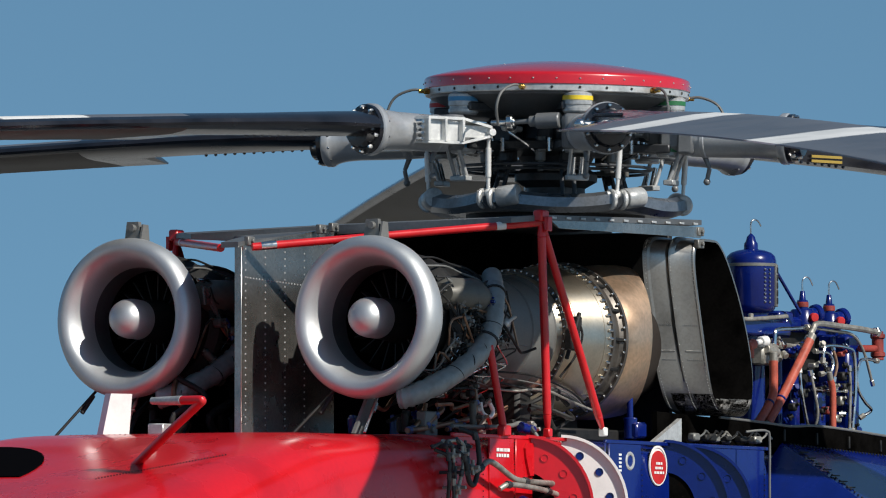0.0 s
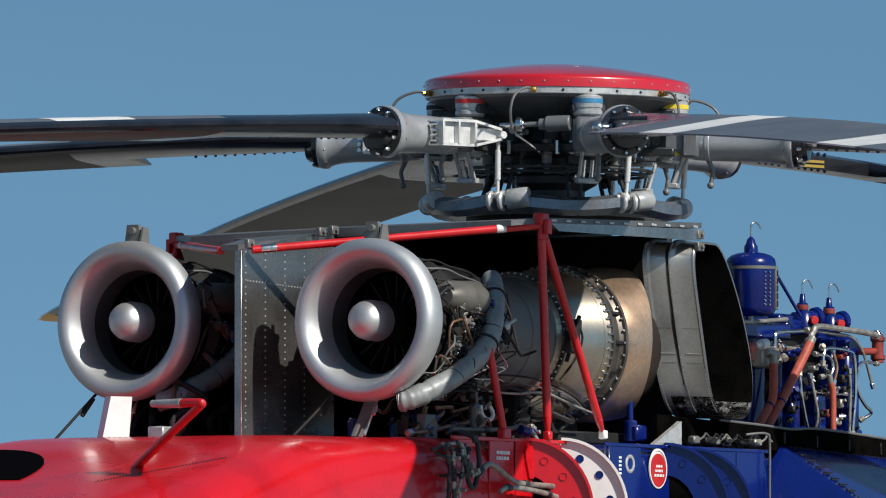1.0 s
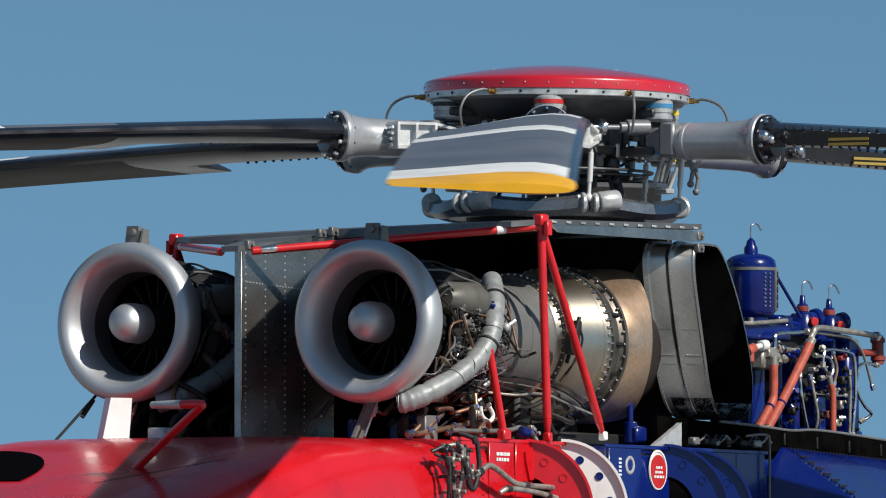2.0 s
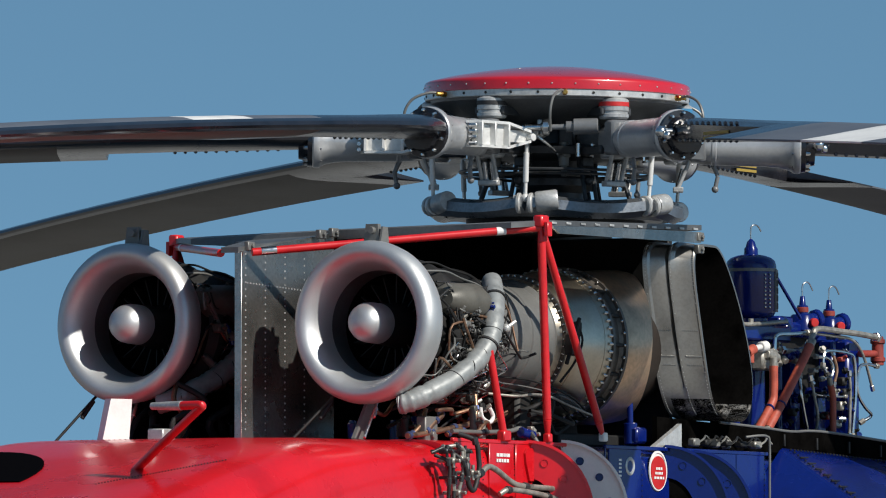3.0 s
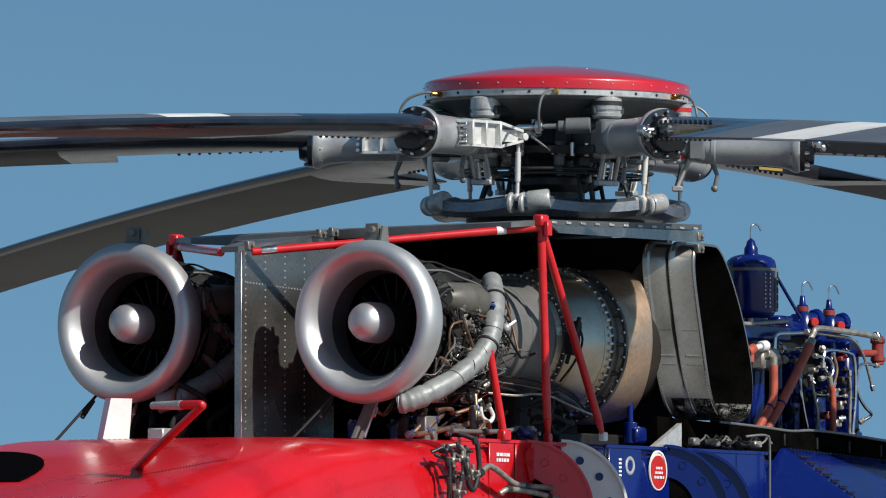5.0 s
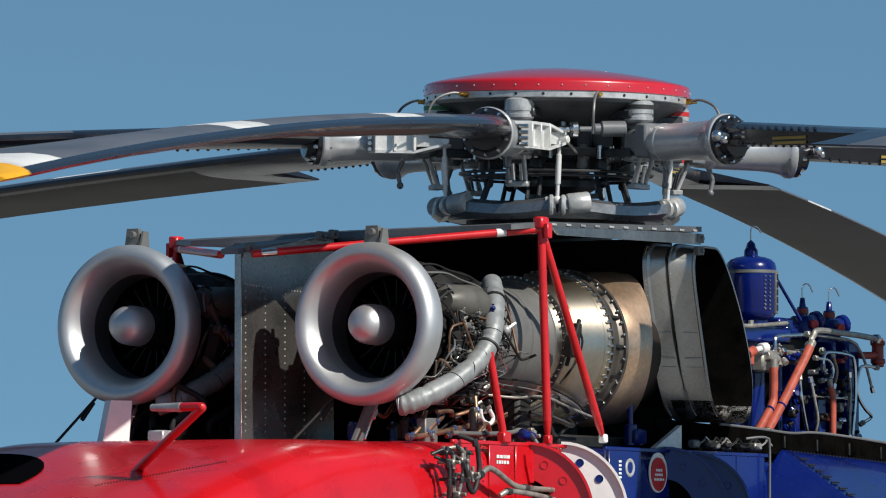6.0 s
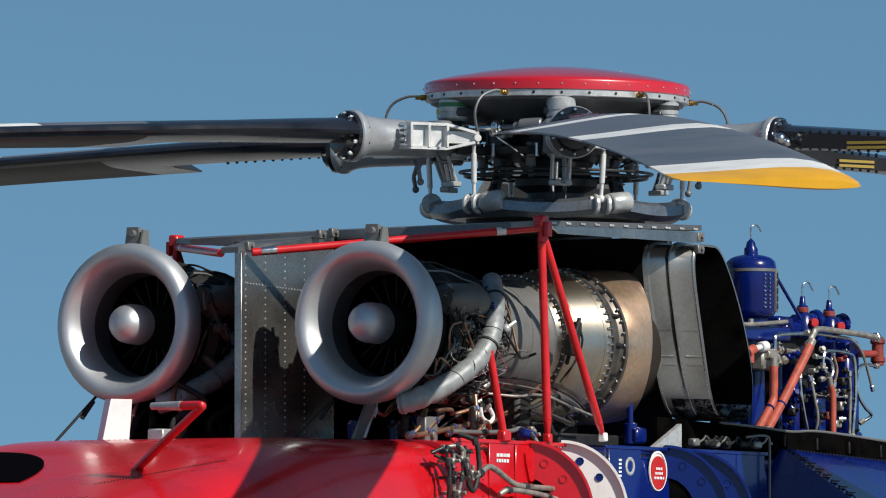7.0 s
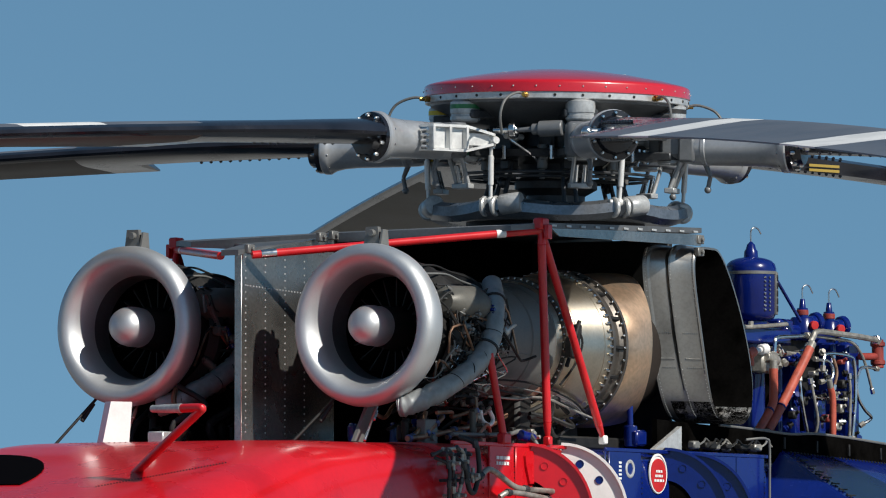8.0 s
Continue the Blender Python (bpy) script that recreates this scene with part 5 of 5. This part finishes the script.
            q = [bm.verts.new(slab_m @ Vector((rr * 0.92 * math.sin(a), rr * math.cos(a), h))) for a in (a0, a1) for rr, h in ((r1 + 0.004, -0.03), (r1 + 0.004, 0.04), (r1 - 0.012, 0.04), (r1 - 0.012, -0.03))]
            for j in range(4):
                bm.faces.new((q[j], q[(j + 1) % 4], q[4 + (j + 1) % 4], q[4 + j]))
        part("rib_flange", bm, mat, rib)
        for deg in (22, 50, 78, 106):
            bm = bmesh.new()
            a = radians(deg)
            rm = (r0 + r1) / 2
            q = slab_m @ Vector((rm * 0.88 * math.sin(a), rm * math.cos(a), -0.002))
            lathe(bm, [(0, 0.0), (0.0, 0.017), (0.005, 0.019), (0.005, 0.022), (0, 0.023)], Matrix.Translation(q) @ spin_frame((-0.866, -0.5, 0)), 14)
            part("lightening_hole", bm, M_BLUE if mat is M_WHITE else mat, rib)


def bars(bm, m, rows, height, gap, widths):
    """Lines of writing too small to read, as plain bars."""
    for j in range(rows):
        x = -widths[j] / 2
        rnd = random.Random(j + rows)
        while x < widths[j] / 2 - 0.01:
            w = min(rnd.uniform(0.012, 0.03), widths[j] / 2 - x)
            slab(bm, [(x, -j * gap), (x + w, -j * gap), (x + w, -j * gap - height), (x, -j * gap - height)], m, 0.002)
            x += w + 0.007


def build_side_details():
    side = Matrix(((1, 0, 0, 0), (0, 0, -1, 0), (0, 1, 0, 0), (0, 0, 0, 1)))  # x along the hull, y up, z outboard

    def at(x, y, z):
        return Matrix.Translation((x, y, z)) @ side

    # warning disc
    bm = bmesh.new()
    lathe(bm, [(0, 0), (0, 0.088), (0.006, 0.09), (0.006, 0.10), (0, 0.102)], at(-1.005, -1.238, 3.285), 36, oval=(1.0, 1.12))
    sign = part("warning_sign", bm, M_WHITE, heli, "oval red and white warning sign on the blue hull")
    bm = bmesh.new()
    lathe(bm, [(0.007, 0.0), (0.007, 0.085), (0.0, 0.086)], at(-1.005, -1.239, 3.275), 36, oval=(1.0, 1.1))
    part("red_disc", bm, M_BAND_R, sign)
    bm = bmesh.new()
    bars(bm, at(-1.005, -1.247, 3.305), 3, 0.014, 0.026, (0.07, 0.09, 0.11))
    small(part("sign_text", bm, M_WHITE, sign))
    # round port
    bm = bmesh.new()
    lathe(bm, [(0, 0.030), (0.008, 0.034), (0.010, 0.044), (0.006, 0.052), (0, 0.053)], at(-1.325, -1.238, 3.305), 28)
    port = part("hull_port", bm, M_PALE, heli, "small round port with a pale rim")
    bm = bmesh.new()
    lathe(bm, [(0.002, 0.0), (0.002, 0.031)], at(-1.325, -1.238, 3.305), 20)
    part("port_glass", bm, M_GLASS, port)
    bm = bmesh.new()
    for k in range(5):
        block(bm, (-1.435, -1.241, 3.25 + 0.022 * k), (0.03, 0.004, 0.012))
    small(part("stencil_marks", bm, M_WHITE, heli))
    bm = bmesh.new()
    bars(bm, at(-2.72, -1.2435, 3.345), 2, 0.018, 0.030, (0.14, 0.14))
    small(part("stencil_label", bm, M_WHITE, heli))
    # raised panels and rivet lines of the hull side
    for x0, x1, z0, z1, mat in ((-3.22, -2.98, 3.36, 3.40, M_RED), (-2.86, -2.60, 3.05, 3.40, M_RED), (-2.58, -2.28, 3.05, 3.40, M_RED), (-0.40, 0.24, 3.05, 3.40, M_BLUE), (-1.56, -1.20, 3.02, 3.40, M_BLUE)):
        bm = bmesh.new()
        block(bm, ((x0 + x1) / 2, -1.236, (z0 + z1) / 2), (x1 - x0, 0.012, z1 - z0), bevel=0.3)
        part("hull_panel", bm, mat, heli)
    bm = bmesh.new()
    for x in (-3.20, -2.92, -2.59, -2.27, -1.94, -1.58, -1.18, -0.72, -0.42, 0.25):
        for k in range(13):
            lathe(bm, [(0, 0.0045), (0.003, 0.003), (0.003, 0)], at(x, -1.237, 3.02 + 0.03 * k), 5)
    for k in range(110):
        lathe(bm, [(0, 0.0045), (0.003, 0.003), (0.003, 0)], at(-3.2 + 0.0315 * k, -1.237, 3.395), 5)
    small(part("hull_rivets", bm, M_DARK, heli))
    # teardrop plate
    bm = bmesh.new()
    slab(bm, [(-0.07, 0.05), (-0.04, 0.08), (0.04, 0.08), (0.07, 0.05), (0.06, 0.0), (0.02, -0.10), (-0.02, -0.10), (-0.06, 0.0)], at(-2.43, -1.244, 3.30), 0.012)
    part("teardrop_plate", bm, M_RED, heli)
    # hydraulic plumbing on the red hull side
    runs = [("hydraulic_hose", [(-3.20, -1.25, 3.44), (-3.16, -1.33, 3.40), (-3.14, -1.34, 3.31), (-3.14, -1.34, 3.235), (-3.19, -1.34, 3.138), (-3.245, -1.34, 3.165), (-3.262, -1.34, 3.26), (-3.24, -1.33, 3.355)], 0.014, M_RUBBER, "black hose loop on the hull"),
            ("steel_pipe", [(-3.20, -1.34, 3.21), (-3.123, -1.34, 3.227), (-3.04, -1.34, 3.265), (-2.945, -1.34, 3.246), (-2.777, -1.34, 3.182), (-2.644, -1.34, 3.167), (-2.278, -1.34, 3.158)], 0.0165, M_WORN, "worn pale steel pipe along the hull"),
            ("steel_pipe", [(-2.92, -1.34, 3.12), (-2.859, -1.36, 3.144), (-2.648, -1.36, 3.136), (-2.435, -1.36, 3.115), (-2.189, -1.36, 3.076)], 0.0155, M_WORN, ""),
            ("steel_pipe", [(-3.53, -1.28, 3.33), (-3.46, -1.32, 3.36), (-3.41, -1.33, 3.345), (-3.39, -1.33, 3.25), (-3.37, -1.32, 3.15), (-3.34, -1.31, 3.0)], 0.010, M_HUB, ""),
            ("steel_pipe", [(-3.44, -1.30, 3.36), (-3.36, -1.34, 3.37), (-3.29, -1.34, 3.33), (-3.30, -1.33, 3.20), (-3.32, -1.30, 3.05)], 0.010, M_WORN, ""),
            ("hydraulic_hose", [(-3.50, -1.28, 3.32), (-3.44, -1.33, 3.28), (-3.43, -1.33, 3.18), (-3.40, -1.30, 3.02)], 0.010, M_RUBBER, ""),
            ("hydraulic_hose", [(-3.36, -1.30, 3.34), (-3.31, -1.35, 3.28), (-3.27, -1.35, 3.20), (-3.22, -1.33, 3.21)], 0.012, M_RUBBER, ""),
            ("return_line", [(-3.02, -1.1, 3.46), (-2.7, -1.12, 3.462), (-2.45, -1.13, 3.475), (-2.36, -1.14, 3.49), (-2.33, -1.2, 3.45), (-2.33, -1.24, 3.40)], 0.013, M_CASE, "")]
    for nm, pts, r, mat, label in runs:
        bm = bmesh.new()
        tube(bm, pts, r, 10, 6)
        p = part(nm, bm, mat, heli, label)
        for q, w in ((pts[1], pts[2]), (pts[-2], pts[-1])):
            bm = bmesh.new()
            d = (Vector(w) - Vector(q)).normalized()
            cyl(bm, Vector(q) - d * 0.02, Vector(q) + d * 0.02, r * 1.35, 8)
            part("pipe_nut", bm, M_HUB if mat is not M_HUB else M_WORN, p)
    for x, z, w in ((-3.47, 3.34, 0.045), (-3.40, 3.29, 0.05), (-3.31, 3.30, 0.055), (-3.38, 3.20, 0.045), (-3.20, 3.23, 0.055), (-3.34, 3.12, 0.05), (-3.28, 3.34, 0.045)):
        bm = bmesh.new()
        w *= 0.75
        block(bm, (x, -1.32, z), (w, 0.06, w * 0.9), bevel=0.25)
        cyl(bm, (x, -1.24, z), (x, -1.38, z), w * 0.28, 10)
        cyl(bm, (x, -1.34, z - w), (x, -1.34, z + w), w * 0.24, 10)
        part("hose_coupling", bm, M_HUB if w < 0.036 else M_WORN, heli)
    for x, z, mat in ((-2.62, 3.06, M_BLUE), (-2.34, 3.47, M_BLUE)):
        bm = bmesh.new()
        cyl(bm, (x - 0.05, -1.33 if z < 3.2 else -1.16, z), (x + 0.05, -1.33 if z < 3.2 else -1.18, z - 0.02), 0.03, 12)
        part("blue_fitting", bm, mat, heli)
    # blue jacking strut beside the exhaust
    bm = bmesh.new()
    cyl(bm, (-0.93, -1.02, 3.50), (-0.95, -1.02, 4.10), 0.018, 12)
    cyl(bm, (-0.93, -1.02, 3.44), (-0.93, -1.02, 3.56), 0.04, 14)
    block(bm, (-0.90, -1.04, 3.49), (0.12, 0.08, 0.09))
    part("blue_strut", bm, M_BLUE, heli, "blue painted strut beside the exhaust")
    # beam coloured near-black in place of the shadow over it
    bm = bmesh.new()
    block(bm, (-1.25, -0.9, 3.455), (0.75, 0.12, 0.07))
    part("deck_beam", bm, M_DARK, heli)
    # ramp plate below the shroud
    bm = bmesh.new()
    slab(bm, [(-0.98, 3.42), (-0.66, 3.42), (-0.66, 3.56)], at(0, -1.17, 0), 0.03)
    part("ramp_plate", bm, M_PALE, heli, "pale triangular plate below the exhaust")
    # dark coaming with a pale top edge behind the exhaust
    bm = bmesh.new()
    slab(bm, [(-0.75, 3.42), (0.5, 3.43), (4.5, 3.36), (4.5, 3.45), (2.5, 3.50), (1.54, 3.545), (1.12, 3.558), (0.84, 3.548), (0.09, 3.575), (-0.75, 3.60)], at(0, -1.06, 0), 0.03)
    coam = part("deck_coaming", bm, M_SOOT_SHADE, heli, "dark deck coaming with a grey top edge")
    bm = bmesh.new()
    tube(bm, [(-0.02, -1.09, 3.585), (0.5, -1.09, 3.568), (0.84, -1.09, 3.554), (1.12, -1.09, 3.564), (1.54, -1.09, 3.551), (2.5, -1.09, 3.506), (4.5, -1.08, 3.456)], 0.008, 8, 4)
    part("edge_rail", bm, M_CASE, coam)
    for k in range(6):
        bm = bmesh.new()
        block(bm, (0.75 + 0.40 * k, -1.094, 3.50 - 0.012 * k), (0.016, 0.012, 0.07))
        part("coaming_stiffener", bm, M_DARK, coam)
    bm = bmesh.new()
    block(bm, (1.9, 0.0, 3.44), (4.6, 2.0, 0.05))
    part("rear_deck", bm, M_SOOT_SHADE, heli, "dark upper deck behind the rotor mast")
    # pipe bent down the blue side
    bm = bmesh.new()
    tube(bm, [(0.02, -1.24, 3.50), (0.116, -1.28, 3.51), (0.20, -1.28, 3.506), (0.23, -1.28, 3.468), (0.23, -1.28, 3.2), (0.23, -1.28, 2.9)], 0.0075, 10, 5)
    part("side_pipe", bm, M_CASE, heli, "thin grey pipe bent down the blue side")
    # fittings under the shroud
    rnd = random.Random(12)
    for i in range(9):
        bm = bmesh.new()
        p = Vector((-0.45 + 0.085 * i, -1.16 + rnd.uniform(-0.03, 0.03), 3.44))
        block(bm, p + Vector((0, 0, 0.02)), (rnd.uniform(0.04, 0.09), 0.05, rnd.uniform(0.02, 0.06)), pose(0, 0, 0), 0.2)
        tube(bm, [p, p + Vector((0.06, -0.03, 0.04)), p + Vector((0.14, 0, 0.06)), p + Vector((0.2, 0, 0.03))], 0.006, 7, 4)
        part("bay_fitting", bm, (M_CASE, M_DARK, M_DARK, M_WORN, M_DARK)[i % 5], heli)
    # brackets along the roof edge
    for x, y, z in ((-3.42, -0.06, 4.47), (-2.75, -0.10, 4.565), (-2.62, -0.10, 4.58), (-0.56, -1.26, 4.62), (-0.56, -1.26, 4.55)):
        bm = bmesh.new()
        block(bm, (x, y, z), (0.07, 0.03, 0.05), bevel=0.15)
        cyl(bm, (x, y - 0.03, z), (x, y + 0.03, z), 0.012, 8)
        part("roof_bracket", bm, M_CASE, heli)
    # seams of the hull side
    for x in (-2.26, -1.60, -0.72, -0.10):
        bm = bmesh.new()
        block(bm, (x, -1.238, 3.20), (0.012, 0.008, 0.40), bevel=0.2)
        part("hull_seam", bm, M_RED if x < -2 else M_BLUE, heli)
    # deck edge angle
    for x0, x1, mat in ((-3.25, -1.94, M_RED), (-1.60, 0.28, M_BLUE)):
        bm = bmesh.new()
        block(bm, ((x0 + x1) / 2, -1.236, 3.408), (x1 - x0, 0.02, 0.022), bevel=0.2)
        part("deck_edge", bm, mat, heli)
    # blue sponson aft of the pipe: a sloping riveted top over a forward face in shade
    bm = bmesh.new()
    p0, p1, a0, a1 = (bm.verts.new(q) for q in ((0.70, -1.10, 3.455), (0.46, -1.75, 3.108), (4.4, -1.10, 3.33), (4.4, -1.75, 3.0)))
    low, aft = bm.verts.new((0.12, -1.10, 3.0)), bm.verts.new((4.4, -1.10, 2.6))
    for f in ((p0, p1, a1, a0), (p0, low, p1), (low, aft, a1, p1), (p0, a0, aft, low), (a0, a1, aft)):
        bm.faces.new(f)
    bmesh.ops.bevel(bm, geom=[e for e in bm.edges if p1 in e.verts and p0 in e.verts], offset=0.012, segments=2, affect="EDGES")
    spon = part("sponson", bm, M_BLUE, heli, "blue riveted sponson with a sloping top")
    bm = bmesh.new()
    c0, c1, n = Vector((0.73, -1.13, 3.443)), Vector((0.50, -1.72, 3.124)), Vector((-0.02, -0.47, 0.88))
    for k in range(20):
        ball(bm, c0.lerp(c1, k / 19) + Vector((0.03, 0, 0)) + n * 0.004, 0.007, 6)
    for k in range(46):
        ball(bm, c0 + Vector((0.05 + 0.04 * k, -0.015, -0.0014 * k)) + n * 0.002, 0.007, 6)
    small(part("sponson_rivets", bm, M_DARK, spon))
    for k in range(7):
        bm = bmesh.new()
        q = c0.lerp(c1, 0.15 + 0.11 * k) + Vector((0.06, 0, 0)) + n * 0.005
        block(bm, q, (0.09, 0.012, 0.008), bevel=0.2)
        part("clip", bm, M_DARK, spon)


build_deck_details()
build_side_details()


# ---------------------------------------------------------------- what moves
TURN = ((0.0, -171.0), (0.2, -157.0), (0.4, -144.0), (0.5, -137.3), (0.6, -129.9), (0.8, -116.8), (1.0, -106.2), (1.25, -94.3), (1.5, -83.3), (1.7, -75.2), (2.0, -64.5), (2.4, -51.5), (2.8, -39.0), (3.0, -33.0), (3.5, -17.6),
        (4.0, -2.6), (4.5, 12.0), (4.7, 17.3), (5.25, 27.6), (5.8, 37.2), (6.0, 41.3), (6.2, 45.5), (6.5, 52.1), (7.0, 61.2), (7.5, 67.3), (8.0, 70.3))


def motions():
    walk(rotor, [(t, HUB_TILT @ pose(0, 0, 0, 0, 0, 211 + a)) for t, a in TURN])


motions()
